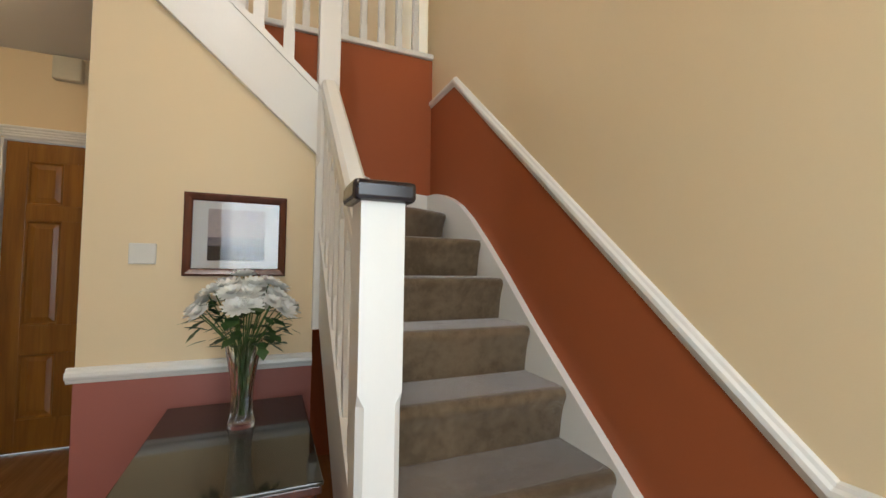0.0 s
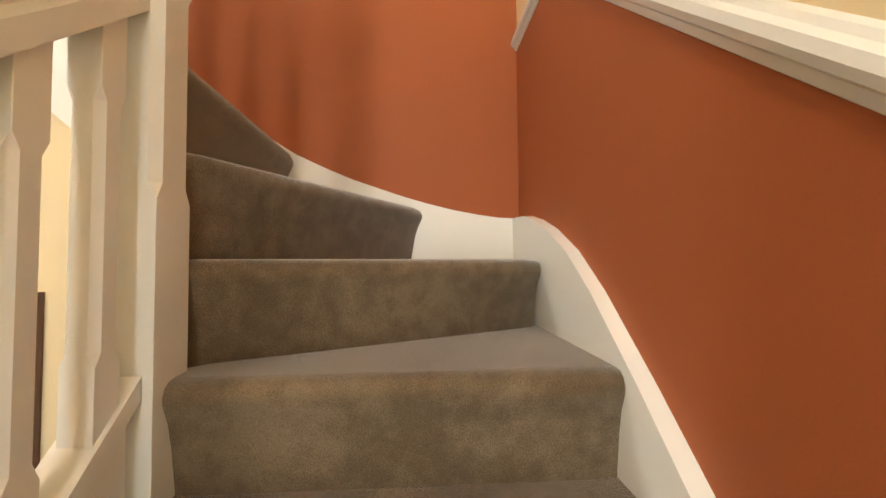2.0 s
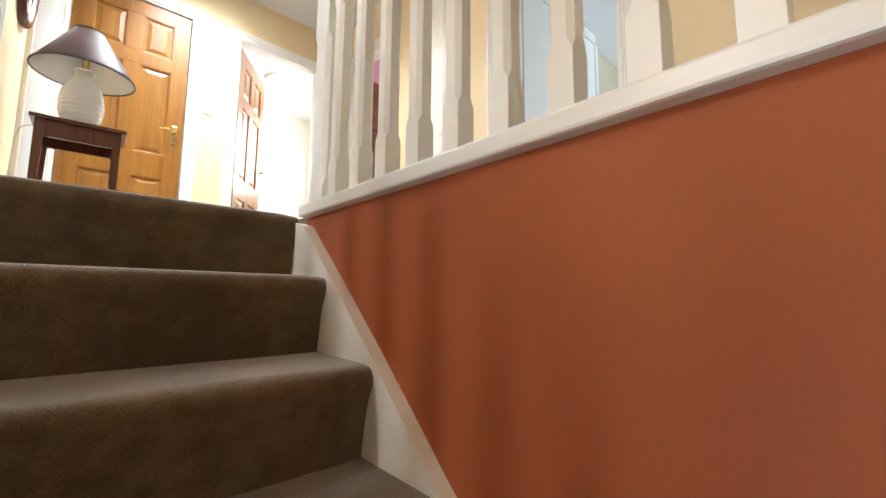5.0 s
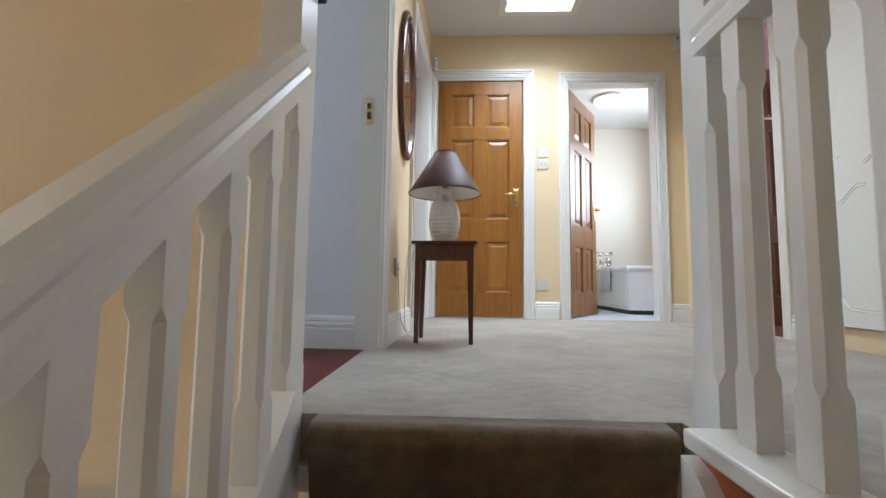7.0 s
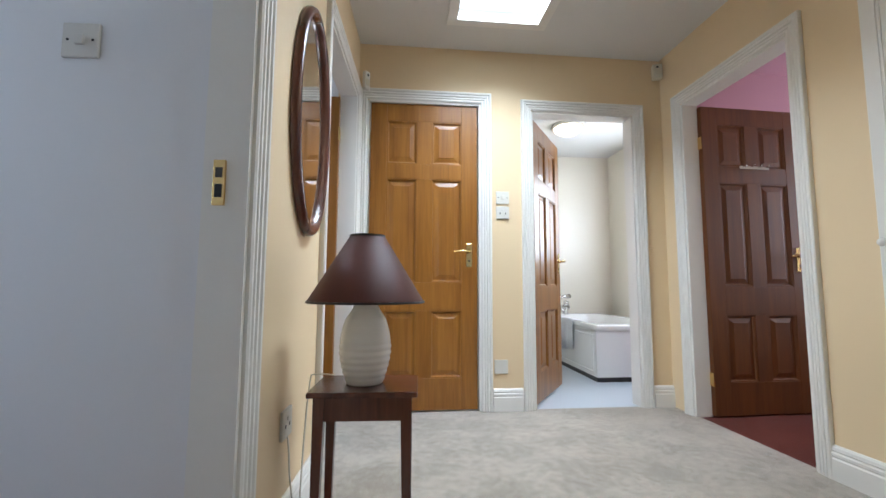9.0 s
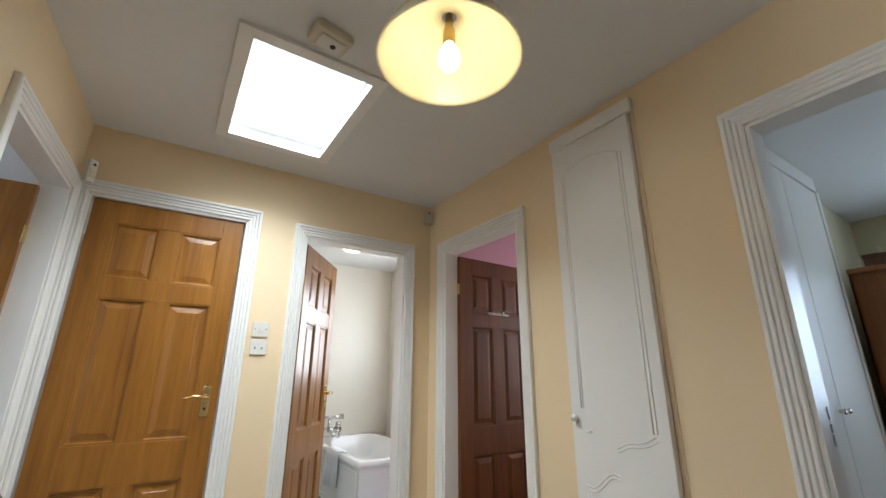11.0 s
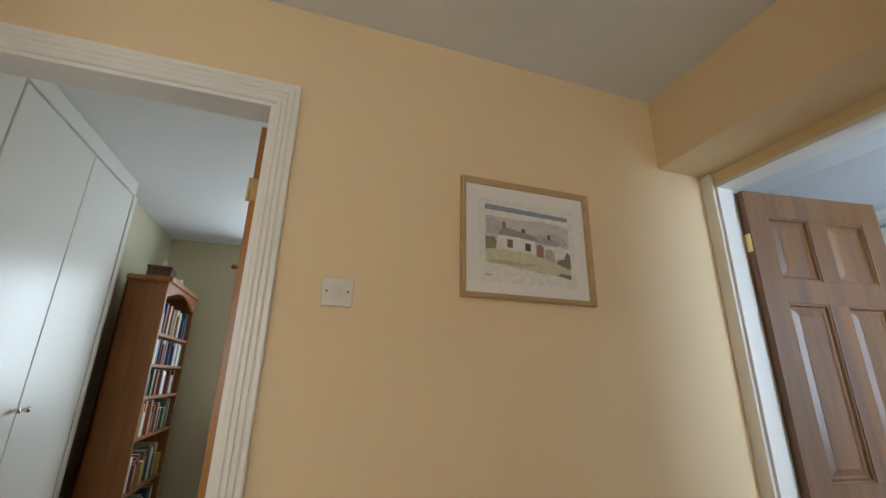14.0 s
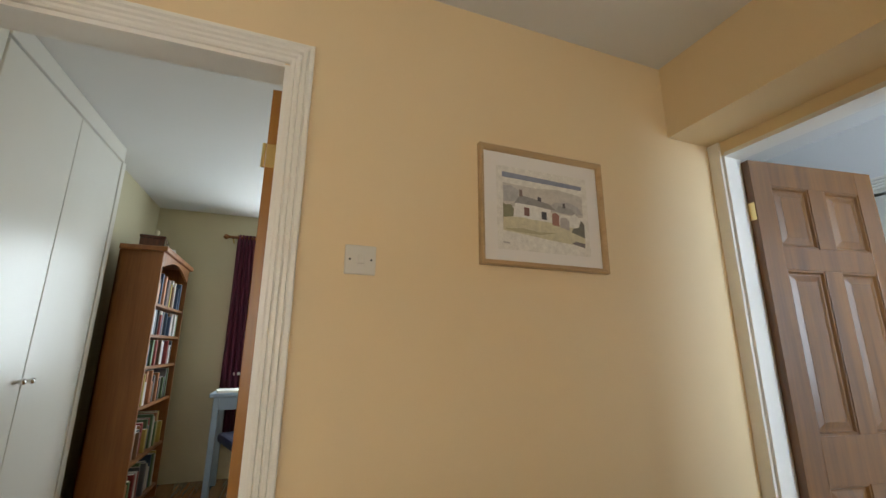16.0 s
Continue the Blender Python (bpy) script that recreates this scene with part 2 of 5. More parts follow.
def thing(name, m, label, category, group="", kind=""):
    o = new(name)
    o.matrix_world = m
    return tagged(o, label, category, group, kind)


def box(bm, x0, x1, y0, y1, z0, z1, bev=0.0):
    sub = bmesh.new()
    v = [sub.verts.new(p) for p in ((x0, y0, z0), (x1, y0, z0), (x1, y1, z0), (x0, y1, z0), (x0, y0, z1), (x1, y0, z1), (x1, y1, z1), (x0, y1, z1))]
    for f in ((0, 3, 2, 1), (4, 5, 6, 7), (0, 1, 5, 4), (1, 2, 6, 5), (2, 3, 7, 6), (3, 0, 4, 7)):
        sub.faces.new([v[i] for i in f])
    if bev:
        bmesh.ops.bevel(sub, geom=list(sub.edges), offset=bev, segments=2, affect="EDGES", profile=0.5)
    join(bm, sub)
    return bm


def join(bm, sub, m=None):
    me = bpy.data.meshes.new("tmp")
    sub.to_mesh(me)
    sub.free()
    if m is not None:
        me.transform(m)
    bm.from_mesh(me)
    bpy.data.meshes.remove(me)


def prism(bm, pts, axis, a, b):
    """A polygon swept along an axis: pts are the two other coordinates in x, y, z order."""
    def at(p, v):
        return {"x": (v, p[0], p[1]), "y": (p[0], v, p[1]), "z": (p[0], p[1], v)}[axis]
    lo = [bm.verts.new(at(p, a)) for p in pts]
    hi = [bm.verts.new(at(p, b)) for p in pts]
    n = len(pts)
    bm.faces.new(lo)
    bm.faces.new(hi[::-1])
    for i in range(n):
        bm.faces.new((lo[i], lo[(i + 1) % n], hi[(i + 1) % n], hi[i]))
    return bm


def lathe(bm, prof, seg=28, center=(0, 0, 0), close=False):
    rings = []
    for r, z in prof:
        rings.append([bm.verts.new((center[0] + r * math.cos(2 * math.pi * k / seg), center[1] + r * math.sin(2 * math.pi * k / seg), center[2] + z)) for k in range(seg)])
    for a, b in zip(rings, rings[1:]):
        for k in range(seg):
            bm.faces.new((a[k], a[(k + 1) % seg], b[(k + 1) % seg], b[k]))
    if close:
        bm.faces.new(rings[0][::-1])
        bm.faces.new(rings[-1])
    return bm


def tube(bm, pts, r, seg=8):
    pts = [Vector(p) for p in pts]
    rings = []
    for i, p in enumerate(pts):
        d = (pts[min(i + 1, len(pts) - 1)] - pts[max(i - 1, 0)]).normalized()
        up = Vector((0, 0, 1)) if abs(d.z) < 0.9 else Vector((1, 0, 0))
        u = d.cross(up).normalized()
        w = d.cross(u)
        rr = r[i] if isinstance(r, (list, tuple)) else r
        rings.append([bm.verts.new(p + rr * (math.cos(2 * math.pi * k / seg) * u + math.sin(2 * math.pi * k / seg) * w)) for k in range(seg)])
    for a, b in zip(rings, rings[1:]):
        for k in range(seg):
            bm.faces.new((a[k], a[(k + 1) % seg], b[(k + 1) % seg], b[k]))
    bm.faces.new(rings[0][::-1])
    bm.faces.new(rings[-1])
    return bm


def wall(name, axis, a0, a1, u0, u1, z0, z1, holes, material, label, category="wall"):
    """A wall across axis from a0 to a1 in thickness, from u0 to u1 in length, with holes (u, u, z, z)."""
    bm = bmesh.new()

    def slab(p, q, r, s):
        if q - p > 1e-4 and s - r > 1e-4:
            if axis == "x":
                box(bm, a0, a1, p, q, r, s)
            else:
                box(bm, p, q, a0, a1, r, s)
    at = u0
    for p, q, r, s in sorted(holes):
        slab(at, p, z0, z1)
        slab(p, q, z0, r)
        slab(p, q, s, z1)
        at = q
    slab(at, u1, z0, z1)
    return struct(name, bm, material, label, category)


ARCH_PROFILE = [(0.0, 0.0), (0.0, 0.012), (0.006, 0.016), (0.014, 0.016), (0.017, 0.012), (0.022, 0.018), (0.030, 0.018), (0.033, 0.013), (0.038, 0.021), (0.047, 0.021), (0.050, 0.016), (0.056, 0.024), (0.066, 0.024), (0.070, 0.020), (0.070, 0.0)]


def architrave(name, m, w, h, label="white gloss moulded door architrave", wide=1.0):
    """Mitred moulding round an opening: local x along the wall, face towards -y, opening from x=0 to w, floor at 0."""
    bm = bmesh.new()
    rows = []
    for u, d in ARCH_PROFILE:
        u *= wide
        rows.append([bm.verts.new(p) for p in ((-u - 0.006, -d, 0), (-u - 0.006, -d, h + u + 0.006), (w + u + 0.006, -d, h + u + 0.006), (w + u + 0.006, -d, 0))])
    for a, b in zip(rows, rows[1:]):
        for k in range(3):
            bm.faces.new((a[k], a[k + 1], b[k + 1], b[k]))
    o = struct(name, bm, WHITE, label, "architrave")
    o.matrix_world = m
    return o


def lining(name, m, w, h, depth, material=None):
    """Door lining in an opening: local x along the wall, from y=0 to depth."""
    bm = bmesh.new()
    t = 0.02
    box(bm, -0.012, t - 0.012, -0.003, depth + 0.003, 0, h)
    box(bm, w - t + 0.012, w + 0.012, -0.003, depth + 0.003, 0, h)
    box(bm, t - 0.012, w - t + 0.012, -0.003, depth + 0.003, h - t + 0.012, h + 0.012)
    o = struct(name, bm, material or WHITE, "white gloss door lining", "door frame")
    o.matrix_world = m
    return o


SKIRT_PROFILE = [(0.0, 0.0), (0.020, 0.0), (0.020, 0.085), (0.016, 0.092), (0.019, 0.098), (0.019, 0.108), (0.014, 0.114), (0.016, 0.120), (0.013, 0.132), (0.006, 0.140), (0.0, 0.140)]


def skirting(name, x0, y0, x1, y1, z, nx, ny):
    bm = bmesh.new()
    rows = []
    for d, h in SKIRT_PROFILE:
        rows.append((bm.verts.new((x0 + nx * d, y0 + ny * d, z + h)), bm.verts.new((x1 + nx * d, y1 + ny * d, z + h))))
    for a, b in zip(rows, rows[1:]):
        bm.faces.new((a[0], a[1], b[1], b[0]))
    bm.faces.new([r[0] for r in rows])
    bm.faces.new([r[1] for r in rows][::-1])
    return struct(name, bm, WHITE, "white gloss moulded skirting board", "skirting")


def lever(parent, x, y, z, side, toward, metal=None):
    """A lever handle on a long plate; side: which way the face looks along y; toward: which way the lever points along x."""
    bm = bmesh.new()
    box(bm, x - 0.02, x + 0.02, y if side > 0 else y - 0.006, y + 0.006 if side > 0 else y, z - 0.10, z + 0.055, 0.004)
    plate = part("handle_plate", bm, metal or BRASS, parent, "chrome handle plate" if metal else "satin brass handle plate")
    bm = bmesh.new()
    tube(bm, [(x, y, z), (x, y + side * 0.045, z), (x + toward * 0.012, y + side * 0.055, z), (x + toward * 0.06, y + side * 0.056, z + 0.004), (x + toward * 0.105, y + side * 0.052, z - 0.004)], [0.010, 0.009, 0.0085, 0.0075, 0.006], 10)
    part("lever", bm, metal or BRASS, plate, "", True)
    bm = bmesh.new()
    tube(bm, [(x, y, z - 0.06), (x, y + side * 0.009, z - 0.06)], 0.006, 10)
    part("keyhole", bm, BLACKP, plate, "dark keyhole")


def panel_door(m, w, h, material, label, handles=(1, -1), hinge=True, group="", metal=None):
    """Six-panel door leaf: hinge edge at x=0, leaf along +x, thickness centred on y."""
    d = thing("panel_door", m, label, "door", group)
    t = 0.021
    st = 0.105 if w > 0.6 else 0.09
    mid = 0.095
    rails = [(0.0, 0.20), (0.62 * h / 1.98, 0.80 * h / 1.98), (1.475 * h / 1.98, 1.575 * h / 1.98), (h - 0.115, h)]
    cols = [(st, w / 2 - mid / 2), (w / 2 + mid / 2, w - st)]
    for x0, x1 in ((0, st), (w - st, w)):
        bm = bmesh.new()
        box(bm, x0, x1, -t, t, 0.004, h, 0.002)
        part("stile", bm, material, d)
    for z0, z1 in rails:
        bm = bmesh.new()
        box(bm, st, w - st, -t + 0.0006, t - 0.0006, max(z0, 0.004), z1, 0.0015)
        part("rail", bm, material, d)
    for (z0, z1) in ((rails[0][1], rails[1][0]), (rails[1][1], rails[2][0]), (rails[2][1], rails[3][0])):
        bm = bmesh.new()
        box(bm, w / 2 - mid / 2, w / 2 + mid / 2, -t + 0.0006, t - 0.0006, z0, z1, 0.0015)
        part("muntin", bm, material, d)
        for x0, x1 in cols:
            bm = bmesh.new()
            box(bm, x0 - 0.004, x1 + 0.004, -0.006, 0.006, z0 - 0.004, z1 + 0.004)
            for s in (1, -1):
                # sloping field of the raised panel, with a bolection round it
                ring = [(0.0, 0.0165), (0.008, 0.0165), (0.014, 0.007), (0.022, 0.0065), (0.046, 0.013), (0.048, 0.0145)]
                rows = []
                for ins, dep in ring:
                    rows.append([bm.verts.new((px, s * dep, pz)) for px, pz in ((x0 + ins, z0 + ins), (x1 - ins, z0 + ins), (x1 - ins, z1 - ins), (x0 + ins, z1 - ins))])
                for a, b in zip(rows, rows[1:]):
                    for k in range(4):
                        bm.faces.new((a[k], a[(k + 1) % 4], b[(k + 1) % 4], b[k]))
                bm.faces.new(rows[-1])
            part("panel", bm, material, d)
    for s in handles:
        lever(d, w - 0.055, s * t, 1.0 * h / 1.98, s, -1, metal)
    if hinge:
        for z in (0.22, h - 0.24):
            bm = bmesh.new()
            box(bm, -0.004, -0.0005, -0.018, 0.020, z - 0.04, z + 0.04)
            tube(bm, [(-0.003, t + 0.006, z - 0.04), (-0.003, t + 0.006, z + 0.04)], 0.006, 10)
            part("hinge", bm, BRASS, d, "brass butt hinge")
    return d

# ---------- plan ----------
H = 0.19            # riser
ZG = -14 * H        # hall floor; the landing floor is at 0
ZC = 2.39           # ceiling
YS = -1.0           # south wall of the stairs
XR = 0.44           # terracotta wall along the upper flight
XW = -0.31          # west wall of the landing
XE = 1.82           # east wall of the landing
YN = 3.24           # north wall of the landing
XF = -3.3           # front wall of the hall

# floors
bm = bmesh.new()
box(bm, XF, 1.3, YS - 0.1, 2.3, ZG - 0.12, ZG)
struct("floor_hall", bm, HALLF, "polished brown timber hall floor", "floor")
bm = bmesh.new()
box(bm, XW - 0.16, XE + 0.02, 0.79, YN + 0.02, -0.10, 0)
box(bm, XR + 0.02, XE + 0.02, -1.52, 0.79, -0.10, 0)
struct("floor_landing", bm, CARPET, "beige short-pile carpet on the landing", "floor")
bm = bmesh.new()
box(bm, -3.2, XW - 0.1, 0.80, 3.4, -0.10, 0.002)
struct("floor_west_room", bm, REDCARPET, "red-brown carpet in the front room", "floor")
bm = bmesh.new()
box(bm, -0.2, 3.0, YN + 0.02, 5.5, -0.24, 0.0)
struct("floor_bathroom", bm, TILE, "pale grey vinyl bathroom floor", "floor")
bm = bmesh.new()
box(bm, XE + 0.02, 5.2, -1.62, 1.60, -0.24, 0.0)
struct("floor_study", bm, HALLF, "brown timber study floor", "floor")
bm = bmesh.new()
box(bm, XE + 0.02, 4.2, 1.60, 3.36, -0.24, 0.0)
struct("floor_pink_room", bm, REDCARPET, "red-brown carpet in the pink room", "floor")
bm = bmesh.new()
box(bm, -0.6, 3.2, -4.4, -1.52, -0.24, 0.0)
struct("floor_south_room", bm, CARPET, "beige carpet in the back bedroom", "floor")

# ceilings, with the roof light's shaft cut through
SKX0, SKX1, SKY0, SKY1 = 0.325, 0.825, 2.12, 2.905
bm = bmesh.new()
for x0, x1, y0, y1 in ((XF - 0.1, SKX0, YS - 0.1, 0.88), (XW - 0.1, SKX0, 0.88, YN + 0.1), (SKX1, XE + 0.1, YS - 0.1, YN + 0.1), (SKX0, SKX1, YS - 0.1, SKY0), (SKX0, SKX1, SKY1, YN + 0.1), (XR + 0.02, XE + 0.1, -1.62, YS - 0.1)):
    box(bm, x0, x1, y0, y1, ZC, ZC + 0.12)
struct("ceiling_landing", bm, CEIL, "white painted plaster ceiling over the landing", "ceiling")
for nm, r in (("ceiling_bathroom", (-0.2, 2.7, YN + 0.1, 5.5)), ("ceiling_study", (XE + 0.1, 5.2, -1.62, 1.6)), ("ceiling_south_room", (-0.6, 3.2, -4.4, -1.62))):
    bm = bmesh.new()
    box(bm, *r, ZC, ZC + 0.12)
    struct(nm, bm, CEIL, "white painted plaster ceiling", "ceiling")
bm = bmesh.new()
box(bm, XE + 0.1, 4.2, 1.6, 3.37, ZC, ZC + 0.12)
struct("ceiling_pink_room", bm, PINK, "pink painted ceiling", "ceiling")
bm = bmesh.new()
box(bm, XW - 0.1, 1.3, 0.78, 2.3, -0.16, -0.105)
box(bm, XF, XW - 0.1, 0.786, 2.3, -0.16, -0.105)
struct("ceiling_hall", bm, CEIL, "white plaster ceiling of the hall", "ceiling")

# walls of the stairwell and hall
wall("wall_south", "y", YS - 0.1, YS, XF - 0.1, XR + 0.1, ZG, ZC, [], CREAM, "cream painted plaster wall beside the stairs")
bm = bmesh.new()
prism(bm, [(-3.2, ZG + 0.1), (XR, ZG + 0.1), (XR, -0.345), (0.035, -0.345), (-1.787, -1.925), (-3.2, -1.925)], "y", YS, YS + 0.004)
struct("terracotta_dado_south", bm, RED, "terracotta painted lower wall under the dado rail", "wall")
bm = bmesh.new()
box(bm, XR, XR + 0.10, YS, 0.70, ZG, -0.014)
struct("wall_stair_east", bm, RED, "terracotta painted wall along the upper flight", "wall")
wall("wall_front", "x", XF - 0.1, XF, YS, 2.3, ZG, ZC, [(-0.75, 0.55, ZG + 0.02, -0.55), (0.42, 0.70, 0.92, 2.28)], CREAM, "cream front wall with the entrance and a window over it")
wall("wall_void_north", "y", 0.78, 0.88, XF, XW - 0.1, -0.157, ZC, [], CREAM, "cream wall high over the hall")
wall("wall_hall_north", "y", 2.2, 2.3, XF, 1.3, ZG, -0.105, [], CREAM, "cream hall wall")
wall("wall_hall_east", "x", 1.10, 1.2, 0.0, 2.2, ZG, -0.105, [(0.86, 1.56, ZG, ZG + 1.94)], CREAM, "cream wall at the end of the hall")
bm = bmesh.new()
prism(bm, [(-0.15, ZG), (0.667, ZG), (0.667, -0.25), (0.60, -0.25), (-0.15, -0.96)], "x", -0.352, -0.30)
struct("wall_under_stairs", bm, CREAM, "cream plaster wall under the upper flight", "wall")
bm = bmesh.new()
box(bm, -0.356, -0.352, -0.15, 0.667, ZG, -1.90)
box(bm, -0.352, -0.30, 0.667, 0.671, ZG, -1.90)
struct("rose_dado", bm, ROSE, "rose-red painted lower wall under the stairs", "wall")
bm = bmesh.new()
box(bm, -0.352, -0.30, 0.1, 0.667, -0.25, -0.24)
box(bm, 1.05, 1.1, 0.0, 0.1, ZG, -0.3)
struct("wall_understairs_back", bm, CREAM, "cream wall behind the stairs", "wall")

# landing walls
wall("wall_west", "x", XW - 0.1, XW, 0.80, YN, 0, ZC, [(0.84, 1.62, 0, 1.99), (2.40, 3.16, 0, 1.99)], CREAM, "cream landing wall with two doorways")
wall("wall_north", "y", YN, YN + 0.1, XW - 0.1, XE + 0.1, 0, ZC, [(-0.215, 0.525, 0, 2.005), (0.882, 1.600, 0, 1.975)], CREAM, "cream landing wall with two doorways")
wall("wall_east", "x", XE, XE + 0.1, -1.52, YN + 0.1, 0, ZC, [(0.35, 1.11, 0, 1.975), (2.285, 3.03, 0, 1.975)], CREAM, "cream landing wall with two doorways")
bm = bmesh.new()
box(bm, XR + 0.1, XE, -1.50, -1.24, 2.04, ZC)
struct("beam_landing", bm, CREAM, "cream boxed beam over the end of the landing", "beam")
wall("wall_south_landing", "y", -1.60, -1.50, XR, XE, 0, 2.04, [(1.01, 1.765, 0, 1.975)], CREAM, "cream wall with the back bedroom doorway")
wall("wall_corridor_west", "x", XR - 0.0, XR + 0.1, -1.50, YS - 0.1, 0, ZC, [], CREAM, "cream wall at the end of the balustrade")

# other rooms
wall("wall_bath_west", "x", -0.3, -0.2, YN + 0.1, 5.5, 0, ZC, [], BATHW, "ivory bathroom wall")
wall("wall_bath_north", "y", 5.4, 5.5, -0.2, 2.7, 0, ZC, [], BATHW, "ivory bathroom wall")
wall("wall_bath_east", "x", 2.55, 2.65, YN + 0.1, 5.4, 0, ZC, [(3.7, 4.7, 1.1, 2.0)], BATHW, "ivory bathroom wall with a window")
wall("wall_bath_south", "y", YN + 0.1, YN + 0.104, -0.2, 2.55, 0, ZC, [(-0.2, 0.535, 0, 2.015), (0.872, 1.610, 0, 1.985)], BATHW, "ivory bathroom wall by the door")
wall("wall_pink_north", "y", 3.33, 3.37, XE + 0.1, 4.2, 0, ZC, [], PINK, "pink bedroom wall")
wall("wall_pink_east", "x", 4.1, 4.2, 1.6, 3.33, 0, ZC, [(2.0, 3.0, 0.9, 2.0)], PINK, "pink bedroom wall with a window")
wall("wall_study_north", "y", 1.50, 1.60, XE + 0.1, 5.2, 0, ZC, [], OLIVE, "pale olive study wall")
wall("wall_study_east", "x", 4.98, 5.08, -1.6, 1.50, 0, ZC, [(-0.45, 0.66, 0.90, 2.06)], OLIVE, "pale olive study wall with the window")
wall("wall_study_south", "y", -1.62, -1.52, XE + 0.1, 5.2, 0, ZC, [], OLIVE, "pale olive study wall")
wall("wall_south_room_east", "x", 3.1, 3.2, -4.4, -1.6, 0, ZC, [], COOL, "white bedroom wall")
wall("wall_south_room_south", "y", -4.4, -4.3, -0.6, 3.1, 0, ZC, [], COOL, "white bedroom wall with a window")
wall("wall_south_room_west", "x", -0.6, -0.5, -4.3, -1.6, 0, ZC, [(-2.75, -1.75, 0.8, 2.05)], COOL, "white bedroom wall with a window")
wall("wall_south_room_north", "y", -1.604, -1.60, -0.5, 3.1, 0, ZC, [(1.0, 1.775, 0, 1.985)], COOL, "white bedroom wall by the door")
wall("wall_west_room_inner", "y", 1.632, 1.732, -0.96, XW - 0.1, 0, ZC, [], COOL, "white wall inside the front room")
wall("wall_west_room_back", "x", -3.2, -3.1, 0.88, 3.4, 0, ZC, [(1.0, 2.6, 0.8, 2.0)], COOL, "white wall of the front room with a window")
wall("wall_west_room_north", "y", 3.4, 3.5, -3.2, XW - 0.1, 0, ZC, [], COOL, "white wall of the front room")
wall("wall_west_room_south", "y", 0.88, 0.884, -3.1, XW - 0.2, 0, ZC, [], COOL, "white wall of the front room")
bm = bmesh.new()
box(bm, -3.2, XW - 0.1, 0.88, 3.5, ZC, ZC + 0.12)
struct("ceiling_west_room", bm, CEIL, "white ceiling of the front room", "ceiling")

SKEW = Matrix.Translation((XW, 2.5, 0)) @ Matrix.Rotation(radians(-2.6), 4, "Z") @ Matrix.Translation((-XW, -2.5, 0))
for nm in ("wall_west", "wall_west_room_inner"):
    bpy.data.objects[nm].matrix_world = SKEW

# door linings and architraves
for nm, m, w, h in (
    ("door_trim_1", pose(-0.215, YN, 0), 0.74, 2.005),
    ("door_trim_2", pose(0.882, YN, 0), 0.718, 1.975),
    ("door_trim_3", pose(XE, 3.03, 0, 0, 0, -90), 0.745, 1.975),
    ("door_trim_4", pose(XE, 1.11, 0, 0, 0, -90), 0.76, 1.975),
    ("door_trim_5", pose(1.765, -1.50, 0, 0, 0, 180), 0.755, 1.975),
    ("door_trim_6", SKEW @ pose(XW, 0.84, 0, 0, 0, 90), 0.78, 1.99),
    ("door_trim_7", SKEW @ pose(XW, 2.40, 0, 0, 0, 90), 0.76, 1.99),
):
    if nm != "door_trim_5":
        architrave(nm, m, w, h)
    lining(nm + "_lining", m, w, h, 0.1)
m = pose(1.10, 1.56, ZG, 0, 0, -90)
architrave("door_trim_8", m, 0.70, 1.94)
lining("door_trim_8_lining", m, 0.70, 1.94, 0.1)

# skirting boards
skirting("skirting_1", 0.605, YN, 0.80, YN, 0, 0, -1)
skirting("skirting_2", 1.68, YN, XE, YN, 0, 0, -1)
skirting("skirting_3", XE, 1.185, XE, 1.49, 0, -1, 0)
skirting("skirting_4", XE, 1.99, XE, 2.21, 0, -1, 0)
skirting("skirting_5", XE, -1.49, XE, 0.275, 0, -1, 0)
skirting("skirting_6", XW, 1.697, XW, 2.324, 0, 1, 0).matrix_world = SKEW
skirting("skirting_7", -0.96, 1.632, XW - 0.105, 1.632, 0, 0, -1).matrix_world = SKEW
skirting("skirting_8", XF, YS, -1.85, YS, ZG, 0, 1)

# ---------- staircase ----------
stairs = thing("staircase", pose(0, 0, 0), "white painted winding staircase with a taupe fitted carpet", "staircase", "", "structure")


def step(k, a, b, back):
    """One carpeted step: nosing from a (left, going up) to b (right), back: the rest of the tread's outline from b round to a."""
    z = (k - 12) * H
    a, b = Vector(a), Vector(b)
    d = (b - a).normalized()
    n = Vector((-d.y, d.x))          # up the flight
    bm = bmesh.new()
    prof = [(0.036, -H - 0.02), (0.020, -0.110), (0.010, -0.070), (0.002, -0.050), (-0.004, -0.036), (-0.005, -0.024), (0.000, -0.011), (0.010, -0.003), (0.028, 0.0)]
    cols = 14
    rows = []
    for i in range(cols + 1):
        f = i / cols
        p = a.lerp(b, f)
        ease = 0.0
        end = min(f, 1 - f) * (b - a).length
        if end < 0.03:
            ease = 0.006 * (1 - end / 0.03) ** 2
        rows.append([bm.verts.new((p.x + n.x * (u + ease), p.y + n.y * (u + ease), z + v - (ease * 0.5 if v > -0.07 else 0))) for u, v in prof])
    for r, s in zip(rows, rows[1:]):
        for j in range(len(prof) - 1):
            f = bm.faces.new((r[j], s[j], s[j + 1], r[j + 1]))
            f.smooth = True
    tops = [r[-1] for r in rows]
    rest = [bm.verts.new((x, y, z)) for x, y in back]
    bm.faces.new(tops + rest)
    return part("carpeted_step", bm, STAIR, stairs)


